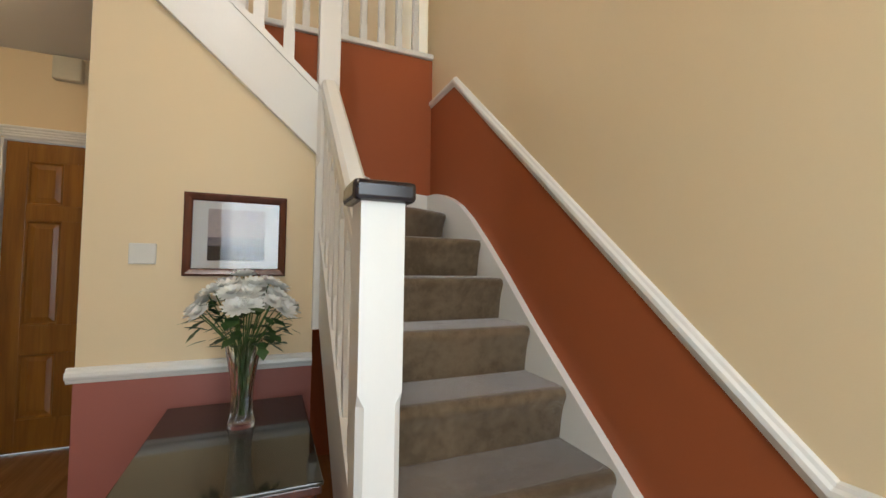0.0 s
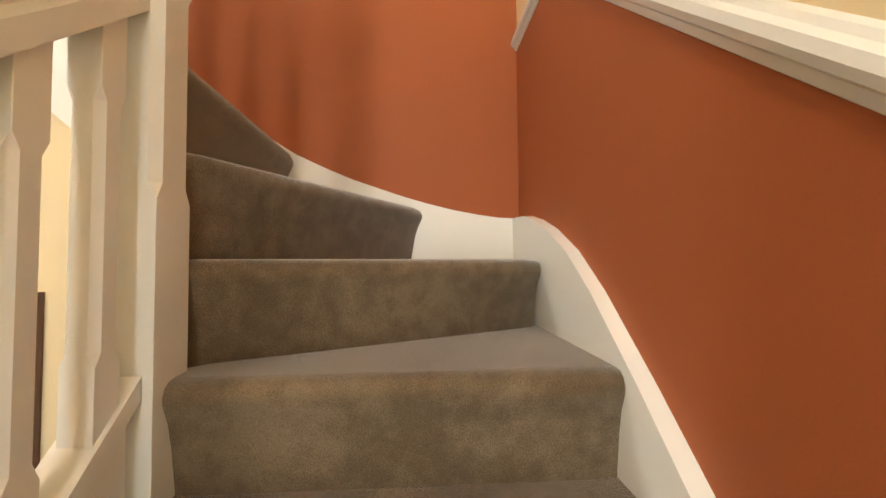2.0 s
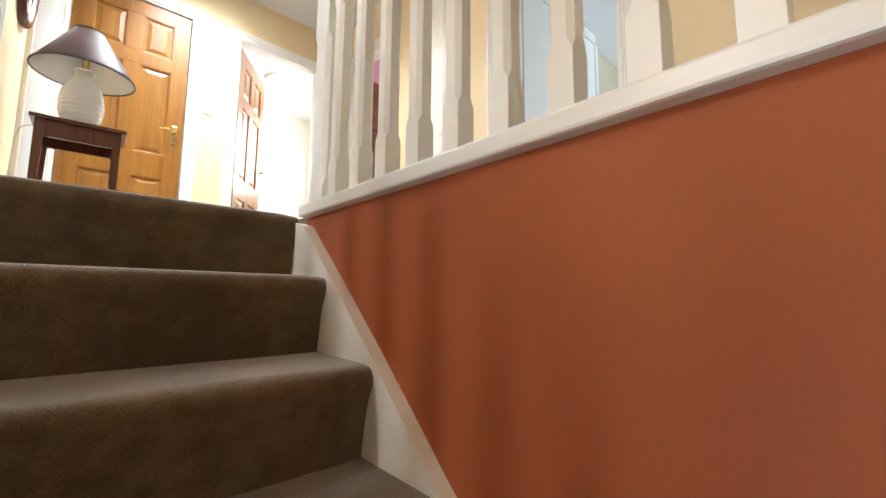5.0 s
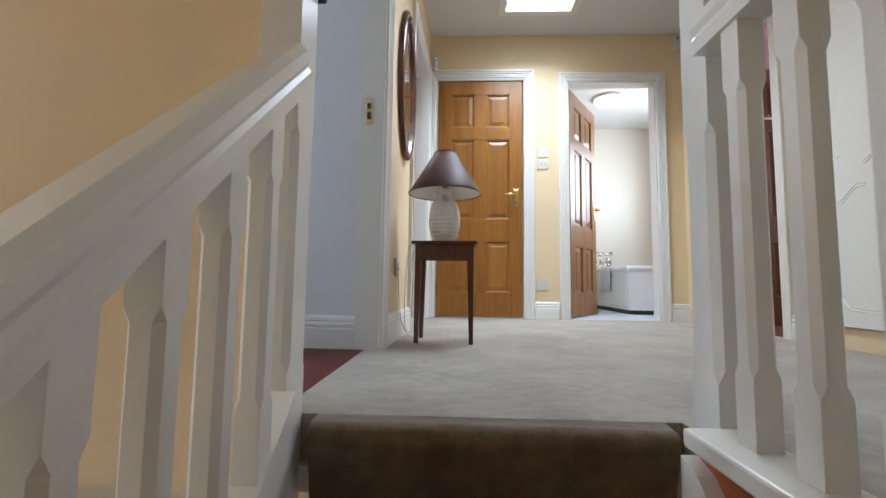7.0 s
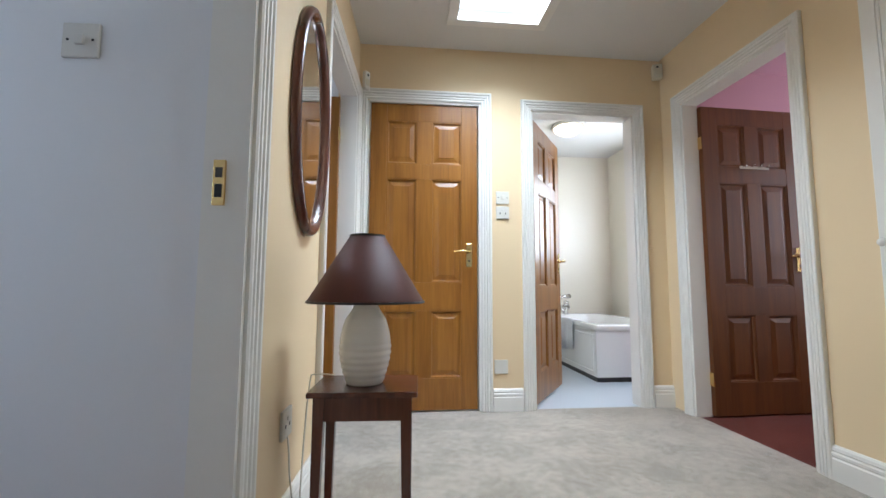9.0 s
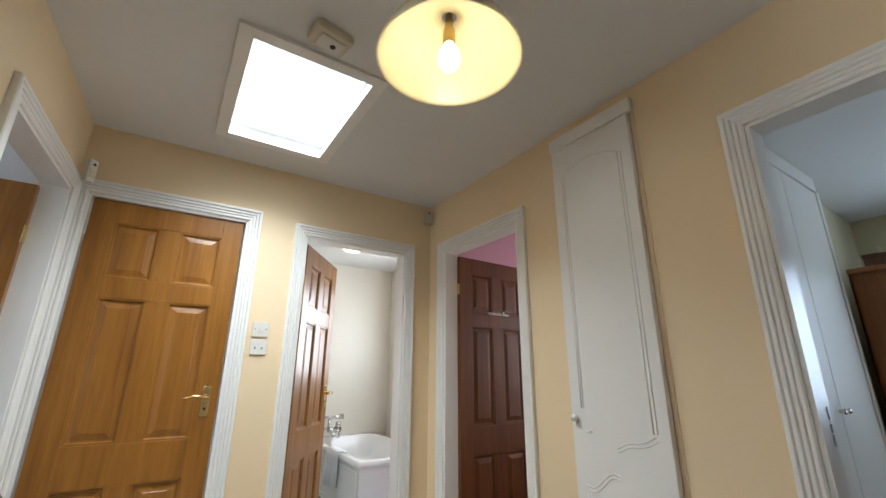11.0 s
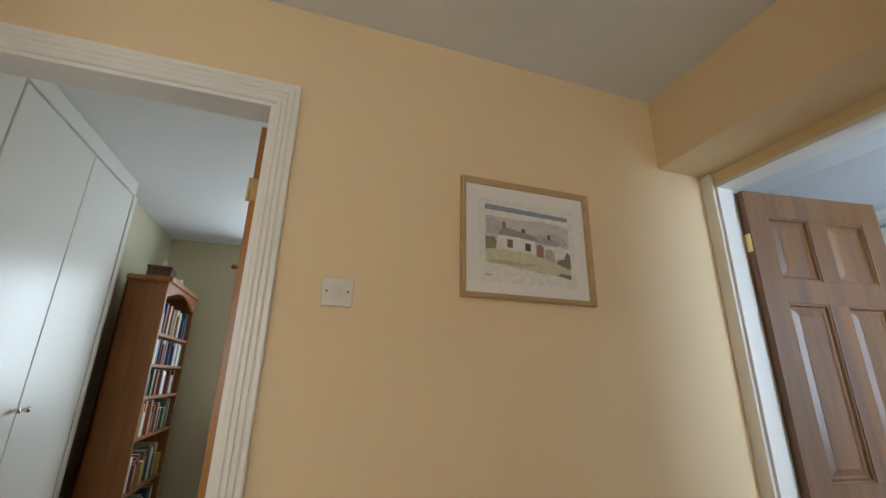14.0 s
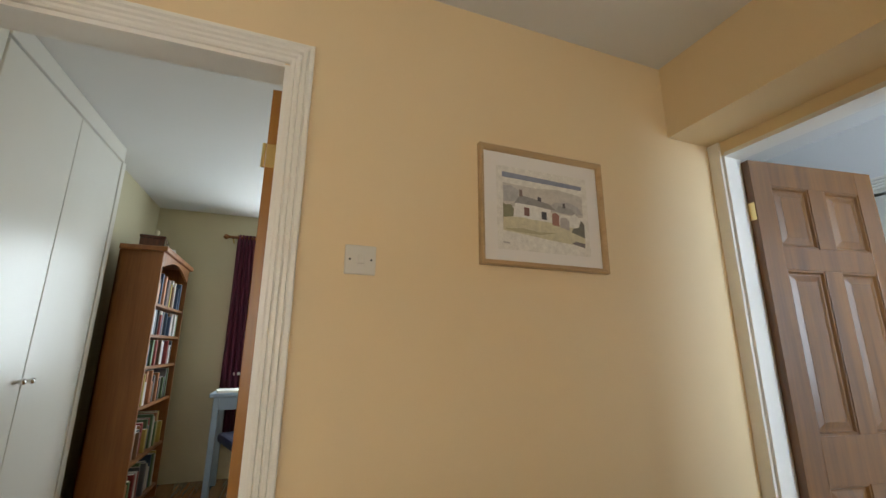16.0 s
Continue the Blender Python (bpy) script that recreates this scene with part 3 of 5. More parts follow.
YL, YRS = -0.214, -0.964      # lower flight between the two strings
XL, XRS = -0.318, 0.408       # upper flight between the two strings
NX = {-1: -1.726, 0: -1.501, 1: -1.276, 2: -1.045, 3: -0.820, 4: -0.606, 5: -0.384}
for k in range(-1, 5):
    x, nxt = NX[k], NX[k + 1]
    step(k, (x, YL), (x, YRS), [(nxt + 0.06, YRS), (nxt + 0.06, YL)])
C = (-0.312, -0.238)
step(5, (NX[5], YL), (NX[5], YRS), [(0.16, YRS), (-0.20, -0.30), (C[0], YL)])
step(6, (-0.333, -0.198), (0.072, YRS), [(XRS, YRS), (XRS, -0.58), (-0.26, -0.20)])
step(7, (-0.351, -0.216), (XRS, -0.640), [(XRS, -0.13), (XL, -0.13)])
NY = {8: -0.19, 9: 0.055, 10: 0.268, 11: 0.490, 12: 0.720}
for k in range(8, 12):
    y, nxt = NY[k], NY[k + 1]
    step(k, (XL, y), (XRS, y), [(XRS, nxt + 0.06), (XL, nxt + 0.06)])
step(12, (XL - 0.0, NY[12]), (0.424, NY[12]), [(0.424, 0.80), (XL, 0.80)])

# strings: flat boards with a curved sweep round the winders
low_line = [(-1.90, -2.66)] + [(x, (k - 12) * H + 0.010) for k, x in NX.items()][:5] + [(-0.60, -1.50), (-0.42, -1.345), (-0.25, -1.21), (-0.12, -1.125), (0.02, -1.062), (0.148, -1.022), (0.26, -0.998), (0.36, -0.990), (XR, -0.990)]
bm = bmesh.new()
prism(bm, low_line + [(XR, -1.55), (-0.9, -2.3), (-1.2, -2.66)], "y", YS, YRS)
part("wall_string", bm, WHITE, stairs, "white gloss stair string with a swept curve")
up_line = [(-1.0, -0.990), (-0.91, -0.985), (-0.836, -0.974), (-0.745, -0.956), (-0.658, -0.934), (-0.57, -0.908), (-0.479, -0.877), (-0.39, -0.846), (-0.297, -0.806), (-0.20, -0.760), (-0.113, -0.705), (-0.02, -0.636), (0.075, -0.556), (0.269, -0.375), (0.508, -0.165), (0.648, -0.045), (0.70, -0.03)]
bm = bmesh.new()
prism(bm, up_line + [(0.70, -0.4), (0.0, -1.1), (-0.5, -1.3), (-1.0, -1.4)], "x", XRS, XR)
part("wall_string", bm, WHITE, stairs, "white gloss stair string with a swept curve")
bm = bmesh.new()
prism(bm, [(-1.37, -2.66), (-1.37, -2.20), (-0.43, -1.37), (-0.43, -1.72), (-1.2, -2.4), (-1.2, -2.66)], "y", -0.213, -0.167)
part("outer_string", bm, WHITE, stairs, "white gloss closed string")
bm = bmesh.new()
prism(bm, [(-1.37, -2.19), (-1.37, -2.155), (-0.41, -1.315), (-0.41, -1.35)], "y", -0.220, -0.160)
part("base_rail", bm, WHITE, stairs)
bm = bmesh.new()
prism(bm, [(-0.15, -0.99), (-0.15, -0.71), (0.70, 0.045), (0.70, -0.245)], "x", -0.385, -0.340)
part("outer_string", bm, WHITE, stairs, "white gloss closed string")
bm = bmesh.new()
prism(bm, [(-0.145, -0.715), (-0.145, -0.680), (0.70, 0.070), (0.70, 0.035)], "x", -0.393, -0.333)
part("base_rail", bm, WHITE, stairs)
bm = bmesh.new()
prism(bm, [(-0.10, -1.02), (0.70, -0.25), (0.70, -0.35), (-0.05, -1.10)], "x", -0.335, XR)
part("soffit", bm, CREAM, stairs, "cream plaster soffit of the upper flight")


def chamfered_post(bm, cx, cy, z0, z1, half, c0, c1, cut):
    """Square post whose edges are chamfered between z=c0 and c1, with sloped stops."""
    def ring(z, c):
        h = half
        c = max(c, 0.0006)
        return [bm.verts.new((cx + px, cy + py, z)) for px, py in ((-h + c, -h), (h - c, -h), (h, -h + c), (h, h - c), (h - c, h), (-h + c, h), (-h, h - c), (-h, -h + c))]
    rs = [ring(z0, 0), ring(c0, 0), ring(c0 + cut * 1.8, cut), ring(c1 - cut * 1.8, cut), ring(c1, 0), ring(z1, 0)]
    for a, b in zip(rs, rs[1:]):
        for k in range(8):
            bm.faces.new((a[k], a[(k + 1) % 8], b[(k + 1) % 8], b[k]))
    bm.faces.new(rs[0][::-1])
    bm.faces.new(rs[-1])
    return bm


def newel(cx, cy, z0, z1, c0, c1, cap):
    bm = chamfered_post(bmesh.new(), cx, cy, z0, z1, 0.045, c0, c1, 0.014)
    p = part("newel_post", bm, WHITE, stairs)
    if cap:
        bm = bmesh.new()
        box(bm, cx - 0.064, cx + 0.064, cy - 0.064, cy + 0.064, z1, z1 + 0.042, 0.010)
        part("newel_cap", bm, BLACKC, p, "black lacquered newel cap")
    return p


newel(-1.405, -0.175, ZG, -1.345, -2.30, -1.72, True)
newel(-0.363, -0.190, -1.75, 0.16, -1.05, -0.68, True)
newel(-0.398, 0.745, -0.35, 0.95, 0.10, 0.62, True)
newel(0.528, 0.745, -0.35, 0.95, 0.10, 0.62, True)

RAIL = [(-0.030, -0.046), (0.030, -0.046), (0.031, -0.016), (0.026, -0.006), (0.034, 0.006), (0.033, 0.026), (0.020, 0.040), (-0.020, 0.040), (-0.033, 0.026), (-0.034, 0.006), (-0.026, -0.006), (-0.031, -0.016)]


def rail(p, q, name="handrail", prof=RAIL):
    p, q = Vector(p), Vector(q)
    d = (q - p).normalized()
    side = d.cross(Vector((0, 0, 1))).normalized()
    up = side.cross(d)
    bm = bmesh.new()
    a = [bm.verts.new(p + side * u + up * v) for u, v in prof]
    b = [bm.verts.new(q + side * u + up * v) for u, v in prof]
    n = len(prof)
    bm.faces.new(a)
    bm.faces.new(b[::-1])
    for i in range(n):
        bm.faces.new((a[i], a[(i + 1) % n], b[(i + 1) % n], b[i]))
    return part(name, bm, WHITE, stairs)


rail((-1.36, -0.19, -1.52), (-0.408, -0.19, -0.70))
rail((-0.363, -0.145, -0.02), (-0.363, 0.70, 0.745))
rail((0.487, 0.70, 0.80), (0.487, YS, 0.80))
bm = bmesh.new()
box(bm, XR - 0.028, XR + 0.09, YS, 0.70, -0.014, 0.022, 0.006)
part("landing_nosing", bm, WHITE, stairs, "white gloss landing nosing")


def baluster(cx, cy, z0, z1):
    bm = chamfered_post(bmesh.new(), cx, cy, z0, z1, 0.0225, z0 + 0.12, z1 - 0.13, 0.010)
    part("baluster", bm, WHITE, stairs)


for i in range(8):
    x = -1.285 + i * 0.117
    f = (x + 1.37) / 0.96
    baluster(x, -0.19, -2.175 + f * 0.84 - 0.02, -1.535 + f * 0.82 - 0.02)
for i in range(6):
    y = -0.02 + i * 0.122
    f = (y + 0.145) / 0.845
    baluster(-0.363, y, -0.70 + f * 0.75, -0.03 + f * 0.755 - 0.02)
for i in range(13):
    baluster(0.487, 0.60 - i * 0.1235, 0.020, 0.775)

# dado rails
DADO = [(0.0, -0.030), (0.008, -0.026), (0.012, -0.014), (0.020, -0.010), (0.024, 0.0), (0.022, 0.012), (0.014, 0.018), (0.010, 0.026), (0.0, 0.030)]


def dado(name, pts, axis, face, sign):
    """Moulding along a run of points (u, z) on a wall; face: the wall's coordinate; sign: which way the room lies."""
    bm = bmesh.new()
    rings = []
    for i, (u, z) in enumerate(pts):
        t = Vector((0, 0))
        nb = []
        for j in (i - 1, i + 1):
            if 0 <= j < len(pts):
                e = Vector((pts[j][0] - u, pts[j][1] - z)).normalized()
                nb.append(e if j > i else -e)
        t = sum(nb, Vector((0, 0))).normalized()
        nrm = Vector((-t.y, t.x))
        k = 1.0 / max(0.5, nrm.dot(Vector((-nb[0].y, nb[0].x))))
        if nrm.y < 0:
            nrm = -nrm
        ring = []
        for d, v in DADO:
            uu, zz = u + nrm.x * v * k, z + nrm.y * v * k
            ring.append(bm.verts.new((uu, face + sign * d, zz) if axis == "y" else (face + sign * d, uu, zz)))
        rings.append(ring)
    for a, b in zip(rings, rings[1:]):
        for j in range(len(DADO) - 1):
            bm.faces.new((a[j], b[j], b[j + 1], a[j + 1]))
    bm.faces.new(rings[0])
    bm.faces.new(rings[-1][::-1])
    return struct(name, bm, WHITE, "white gloss moulded dado rail", "dado rail")


dado("dado_rail_1", [(-3.2, -1.905), (-1.787, -1.905), (0.035, -0.330), (XR, -0.330)], "y", YS, 1)
dado("dado_rail_2", [(-0.15, -1.885), (0.69, -1.885)], "x", -0.352, -1)

# ---------- doors ----------
panel_door(pose(-0.197, YN + 0.032, 0.006), 0.705, 1.988, PINE, "closed varnished pine six-panel door with a brass lever", (-1,))
panel_door(pose(0.900, YN + 0.085, 0.006, 0, 0, 55), 0.68, 1.945, PINE, "varnished pine six-panel door ajar into the bathroom")
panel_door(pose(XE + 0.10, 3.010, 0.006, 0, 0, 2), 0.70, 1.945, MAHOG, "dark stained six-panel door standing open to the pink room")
panel_door(pose(XE + 0.105, 0.372, 0.006, 0, 0, -4), 0.72, 1.945, PINE, "pine six-panel door standing wide open into the study")
panel_door(pose(1.742, -1.595, 0.006, 0, 0, -98), 0.72, 1.945, PINE2, "brown knotty pine six-panel door standing open into the back bedroom", metal=STEEL)
panel_door(SKEW @ pose(XW - 0.10, 3.135, 0.006, 0, 0, -178), 0.71, 1.955, PINE, "pine six-panel door standing open to the front bedroom")
panel_door(pose(1.135, 1.545, ZG + 0.006, 0, 0, -90), 0.67, 1.92, PINE, "closed varnished pine six-panel door at the end of the hall", (-1,))

# ---------- daylight through the real openings ----------
area("daylight_roof", pose((SKX0 + SKX1) / 2, (SKY0 + SKY1) / 2, ZC + 0.045), 0.48, 0.76, 66, (0.84, 0.92, 1.0), 125)
area("daylight_entrance", pose(XF + 0.02, -0.1, -1.55, 0, -90, 0), 1.9, 1.2, 38, (0.64, 0.81, 1.0))
area("daylight_front_window", pose(XF + 0.02, 0.56, 1.60, 0, -90, 0), 1.3, 0.26, 46, (0.95, 0.95, 1.0))
area("daylight_study", pose(4.96, 0.1, 1.45, 0, 90, 0), 1.1, 1.05, 82, (0.64, 0.81, 1.0))
area("daylight_south_room", pose(-0.48, -2.25, 1.42, 0, -90, 0), 1.2, 0.95, 78, (0.50, 0.69, 1.0))
area("daylight_west_room", pose(-3.08, 1.8, 1.4, 0, -90, 0), 1.1, 1.5, 40, (0.66, 0.78, 1.0))
area("daylight_bathroom", pose(2.53, 4.2, 1.55, 0, 90, 0), 0.85, 0.95, 52, (0.90, 0.94, 1.0))
area("daylight_pink_room", pose(4.08, 2.5, 1.45, 0, 90, 0), 1.0, 0.9, 42, (0.9, 0.93, 1.0))

# panes of sky behind the openings
for nm, b in (("window_sky_roof", (SKX0 - 0.02, SKX1 + 0.02, SKY0 - 0.02, SKY1 + 0.02, ZC + 0.06, ZC + 0.08)),
              ("window_sky_entrance", (XF - 0.14, XF - 0.12, -0.8, 0.6, ZG, -0.5)),
              ("window_sky_front", (XF - 0.14, XF - 0.12, 0.0, 0.8, 0.8, 2.4)),
              ("window_sky_south", (-0.66, -0.64, -2.8, -1.7, 0.7, 2.1)),
              ("window_sky_west", (-3.26, -3.24, 0.9, 2.7, 0.7, 2.1)),
              ("window_sky_bath", (2.68, 2.70, 3.6, 4.8, 1.0, 2.1)),
              ("window_sky_pink", (4.23, 4.25, 1.9, 3.1, 0.8, 2.1))):
    bm = bmesh.new()
    box(bm, *b)
    struct(nm, bm, SKYGLOW, "bright overcast sky outside", "sky")
bm = bmesh.new()
box(bm, 9.0, 9.05, -8, 9, -3, 9)
struct("backdrop_sky", bm, SKYFAR, "bright overcast sky outside the study", "sky")
bm = bmesh.new()
rnd = random.Random(5)
for i in range(3000):
    c = Vector((7.2 + rnd.random() * 1.4, -3.2 + rnd.random() * 6.4, -2.2 + rnd.random() * 3.75 * (0.6 + 0.4 * rnd.random())))
    for j in range(5):
        q = c + Vector((rnd.uniform(-0.2, 0.2), rnd.uniform(-0.25, 0.25), rnd.uniform(-0.2, 0.2)))
        a, b2 = rnd.uniform(0, 6.28), rnd.uniform(0.018, 0.05)
        u, v = Vector((math.sin(a) * 0.4, math.cos(a), 0.3)) * b2, Vector((0.3, -0.2, 1)) * b2 * 0.8
        bm.faces.new([bm.verts.new(q + s) for s in (-u, v, u, -v)])
tagged(part("garden_shrubs", bm, GARDEN), "sunlit green garden shrubs outside the window", "shrub", "", "stuff")

# roof light: shaft and frame
bm = bmesh.new()
for x0, x1, y0, y1 in ((SKX0 - 0.055, SKX0 + 0.002, SKY0 - 0.055, SKY1 + 0.055), (SKX1 - 0.002, SKX1 + 0.055, SKY0 - 0.055, SKY1 + 0.055), (SKX0 + 0.002, SKX1 - 0.002, SKY0 - 0.055, SKY0 + 0.002), (SKX0 + 0.002, SKX1 - 0.002, SKY1 - 0.002, SKY1 + 0.055)):
    box(bm, x0, x1, y0, y1, ZC - 0.016, ZC + 0.001)
struct("window_roof_light", bm, WHITE, "white framed roof light in the ceiling", "roof light")

# ---------- landing things ----------


def side_table(m):
    t = thing("side_table", m, "small dark mahogany side table with tapered legs", "table")
    w, d, h = 0.315, 0.235, 0.485
    bm = bmesh.new()
    box(bm, -w / 2, w / 2, -d / 2, d / 2, h - 0.016, h, 0.004)
    part("tabletop", bm, DARKW, t)
    for x in (-1, 1):
        for y in (-1, 1):
            bm = bmesh.new()
            a, b = 0.016, 0.010
            cx, cy = x * (w / 2 - 0.034), y * (d / 2 - 0.028)
            r = [[bm.verts.new((cx + sx * s + x * off, cy + sy * s + y * off, z)) for sx, sy in ((-1, -1), (1, -1), (1, 1), (-1, 1))] for s, z, off in ((b, 0, 0.006), (a, h - 0.016, 0))]
            for k in range(4):
                bm.faces.new((r[0][k], r[0][(k + 1) % 4], r[1][(k + 1) % 4], r[1][k]))
            bm.faces.new(r[0][::-1])
            part("leg", bm, DARKW, t)
    for x0, x1, y0, y1 in ((-w / 2 + 0.045, w / 2 - 0.045, -d / 2 + 0.022, -d / 2 + 0.036), (-w / 2 + 0.045, w / 2 - 0.045, d / 2 - 0.036, d / 2 - 0.022), (-w / 2 + 0.026, -w / 2 + 0.040, -d / 2 + 0.04, d / 2 - 0.04), (w / 2 - 0.040, w / 2 - 0.026, -d / 2 + 0.04, d / 2 - 0.04)):
        bm = bmesh.new()
        box(bm, x0, x1, y0, y1, h - 0.085, h - 0.016)
        part("apron", bm, DARKW, t)
    return t


side_table(pose(-0.080, 1.93, 0, 0, 0, -2))
lamp = thing("table_lamp", pose(-0.088, 1.935, 0.486) @ Matrix.Scale(0.955, 4), "white ribbed pottery lamp with a burgundy coolie shade", "lamp")
prof = [(0.0, 0.0), (0.058, 0.0), (0.062, 0.006)]
for i in range(40):
    f = i / 39
    z = 0.008 + 0.20 * f
    r = 0.062 + 0.022 * math.sin(math.pi * min(1, f * 1.0) * 0.95)
    prof.append((r + (0.0016 * math.sin(f * 60) if f < 0.62 else 0), z))
prof += [(0.060, 0.215), (0.047, 0.235), (0.038, 0.252), (0.042, 0.268), (0.046, 0.275), (0.040, 0.283), (0.0, 0.285)]
part("lamp_base", lathe(bmesh.new(), prof, 36), CHINA, lamp, "", True)
bm = lathe(bmesh.new(), [(0.014, 0.283), (0.014, 0.34)], 14, close=True)
part("lamp_holder", bm, BRASS, lamp, "brass lamp holder")
bm = lathe(bmesh.new(), [(0.192, 0.262), (0.058, 0.480), (0.056, 0.480), (0.190, 0.262)], 40)
shade_o = part("shade", bm, SHADE, lamp, "burgundy silk shade with darker rims", True)
bm = lathe(bmesh.new(), [(0.1885, 0.263), (0.0545, 0.479)], 40)
part("shade_lining", bm, LINING, shade_o, "silvery shade lining", True)
for r, z in ((0.1915, 0.262), (0.0575, 0.480)):
    bm = lathe(bmesh.new(), [(r - 0.003, z - 0.003), (r + 0.0025, z - 0.003), (r + 0.0015, z + 0.004), (r - 0.003, z + 0.004), (r - 0.003, z - 0.003)], 40)
    part("shade_rim", bm, BLACKP, shade_o, "dark braided rim")
bm = lathe(bmesh.new(), [(0.0, 0.42), (0.022, 0.41), (0.030, 0.385), (0.020, 0.35), (0.013, 0.335)], 16)
part("bulb", bm, OPAL, lamp, "", True)
cord = thing("lamp_cord", pose(0, 0, 0), "thin white lamp flex trailing down to the socket", "cable")
pts = [(-0.19, 2.02, 0.492), (-0.262, 2.05, 0.489), (-0.290, 2.10, 0.45), (-0.300, 2.08, 0.25), (-0.290, 2.02, 0.06), (-0.27, 2.05, 0.012), (-0.25, 2.12, 0.010), (-0.295, 2.02, 0.05), (-0.315, 1.99, 0.16), (-0.322, 1.97, 0.30), (-0.332, 1.965, 0.34)]
sm = []
for i in range(len(pts) - 1):
    p0, p1, p2, p3 = (Vector(pts[max(0, min(len(pts) - 1, i + o))]) for o in (-1, 0, 1, 2))
    for j in range(6):
        t = j / 6
        sm.append(0.5 * (2 * p1 + (p2 - p0) * t + (2 * p0 - 5 * p1 + 4 * p2 - p3) * t * t + (3 * p1 - p0 - 3 * p2 + p3) * t ** 3))
part("flex", tube(bmesh.new(), sm, 0.0028, 6), PLASTIC, cord, "", True)


def plate(name, m, w, h, label, category, kind="switch"):
    """Wall plate: local x along the wall, z up, face towards -y."""
    t = thing(name, m, label, category)
    bm = bmesh.new()
    box(bm, -w / 2, w / 2, -0.010, 0, -h / 2, h / 2, 0.003)
    part("face_plate", bm, PLASTIC, t)
    if kind == "switch":
        bm = bmesh.new()
        box(bm, -0.0105, 0.0105, -0.0165, -0.009, -0.013, 0.013, 0.002)
        part("rocker", bm, PLASTIC, t)
        for x in (-w * 0.34, w * 0.34):
            bm = bmesh.new()
            tube(bm, [(x, -0.009, 0), (x, -0.0112, 0)], 0.0032, 10)
            part("screw", bm, BLACKP, t, "dark recessed screw")
    if kind == "socket":
        for x in (-0.018, 0.018):
            bm = bmesh.new()
            box(bm, x - 0.003, x + 0.003, -0.0112, -0.009, -0.012, 0.0)
            part("slot", bm, BLACKP, t)
        bm = bmesh.new()
        box(bm, -0.008, 0.008, -0.015, -0.009, 0.010, 0.022, 0.002)
        part("rocker", bm, PLASTIC, t)
    return t


plate("light_switch", pose(XE, 0.095, 1.375, 0, 0, -90), 0.092, 0.088, "off-white plastic light switch on the cream wall", "switch")
plate("immersion_switch", pose(0.675, YN, 1.372), 0.088, 0.084, "white plastic switch beside the pine door", "switch")
plate("socket_outlet", pose(0.675, YN, 1.272), 0.088, 0.084, "white plastic socket under a switch", "socket", "socket")
plate("socket_outlet", pose(0.658, YN, 0.275), 0.088, 0.088, "white plastic blank socket plate low on the wall", "socket", "blank")
plate("socket_outlet", SKEW @ pose(XW, 1.965, 0.36, 0, 0, 90), 0.088, 0.088, "white plastic socket with the lamp's plug", "socket", "socket")
plate("light_switch", SKEW @ pose(-0.73, 1.632, 1.385), 0.088, 0.088, "white plastic light switch inside the front room", "switch")
plate("light_switch", pose(-0.352, 0.478, -1.44, 0, 0, -90), 0.088, 0.080, "white plastic switch plate on the hall wall", "switch", "blank")


def sensor(name, m, w, h, d, material, label):
    t = thing(name, m, label, "sensor")
    bm = bmesh.new()
    box(bm, -w / 2, w / 2, -d, 0, -h / 2, h / 2, 0.008)
    part("housing", bm, material, t)
    bm = bmesh.new()
    box(bm, -w * 0.32, w * 0.32, -d - 0.003, -d + 0.004, -h * 0.30, h * 0.05, 0.002)
    part("lens", bm, AGED, t, "cream sensor lens")
    bm = bmesh.new()
    box(bm, -w * 0.12, w * 0.12, -d - 0.004, -d + 0.002, h * 0.22, h * 0.32)
    part("indicator", bm, BLACKP, t, "dark indicator window")
    return t


sensor("motion_detector", pose(1.79, YN - 0.01, 2.29, 0, 0, -20), 0.065, 0.105, 0.045, AGED, "small cream alarm sensor in the ceiling corner")
sensor("door_contact", pose(XW + 0.072, YN - 0.06, 2.10, 0, 0, 50), 0.045, 0.12, 0.03, PLASTIC, "small white alarm contact over the door")
sm_d = thing("smoke_alarm", pose(0.575, 1.955, ZC, 0, 0, 12), "off-white smoke alarm on the ceiling", "smoke alarm")
bm = bmesh.new()
box(bm, -0.075, 0.075, -0.055, 0.055, -0.042, 0, 0.014)
part("housing", bm, AGED, sm_d)
bm = bmesh.new()
box(bm, -0.05, 0.05, -0.036, 0.036, -0.052, -0.040, 0.006)
part("cover", bm, PLASTIC, sm_d)
bm = lathe(bmesh.new(), [(0.0, -0.056), (0.010, -0.055), (0.012, -0.050)], 14, (0.012, 0.0, 0))
part("test_button", bm, BLACKP, sm_d, "small dark test button")

pend = thing("pendant_lamp", pose(0.800, 1.470, 2.02), "lit pendant lamp with a wide cream glass shade", "lamp")
prof = [(0.215, 0.0), (0.212, 0.012), (0.19, 0.060), (0.15, 0.108), (0.10, 0.142), (0.055, 0.160), (0.025, 0.166), (0.022, 0.160), (0.054, 0.152), (0.098, 0.134), (0.146, 0.101), (0.185, 0.056), (0.206, 0.012), (0.209, 0.0), (0.215, 0.0)]
part("shade", lathe(bmesh.new(), prof, 48), OPAL, pend, "cream opal glass shade", True)
part("bulb", lathe(bmesh.new(), [(0.0, -0.030), (0.017, -0.026), (0.030, -0.010), (0.034, 0.010), (0.028, 0.034), (0.016, 0.056), (0.013, 0.066)], 20), BULB, pend, "lit bulb", True)
part("lamp_holder", lathe(bmesh.new(), [(0.014, 0.058), (0.019, 0.062), (0.019, 0.108), (0.012, 0.128), (0.012, 0.17)], 18, close=True), BRASS, pend, "brass lamp holder", True)
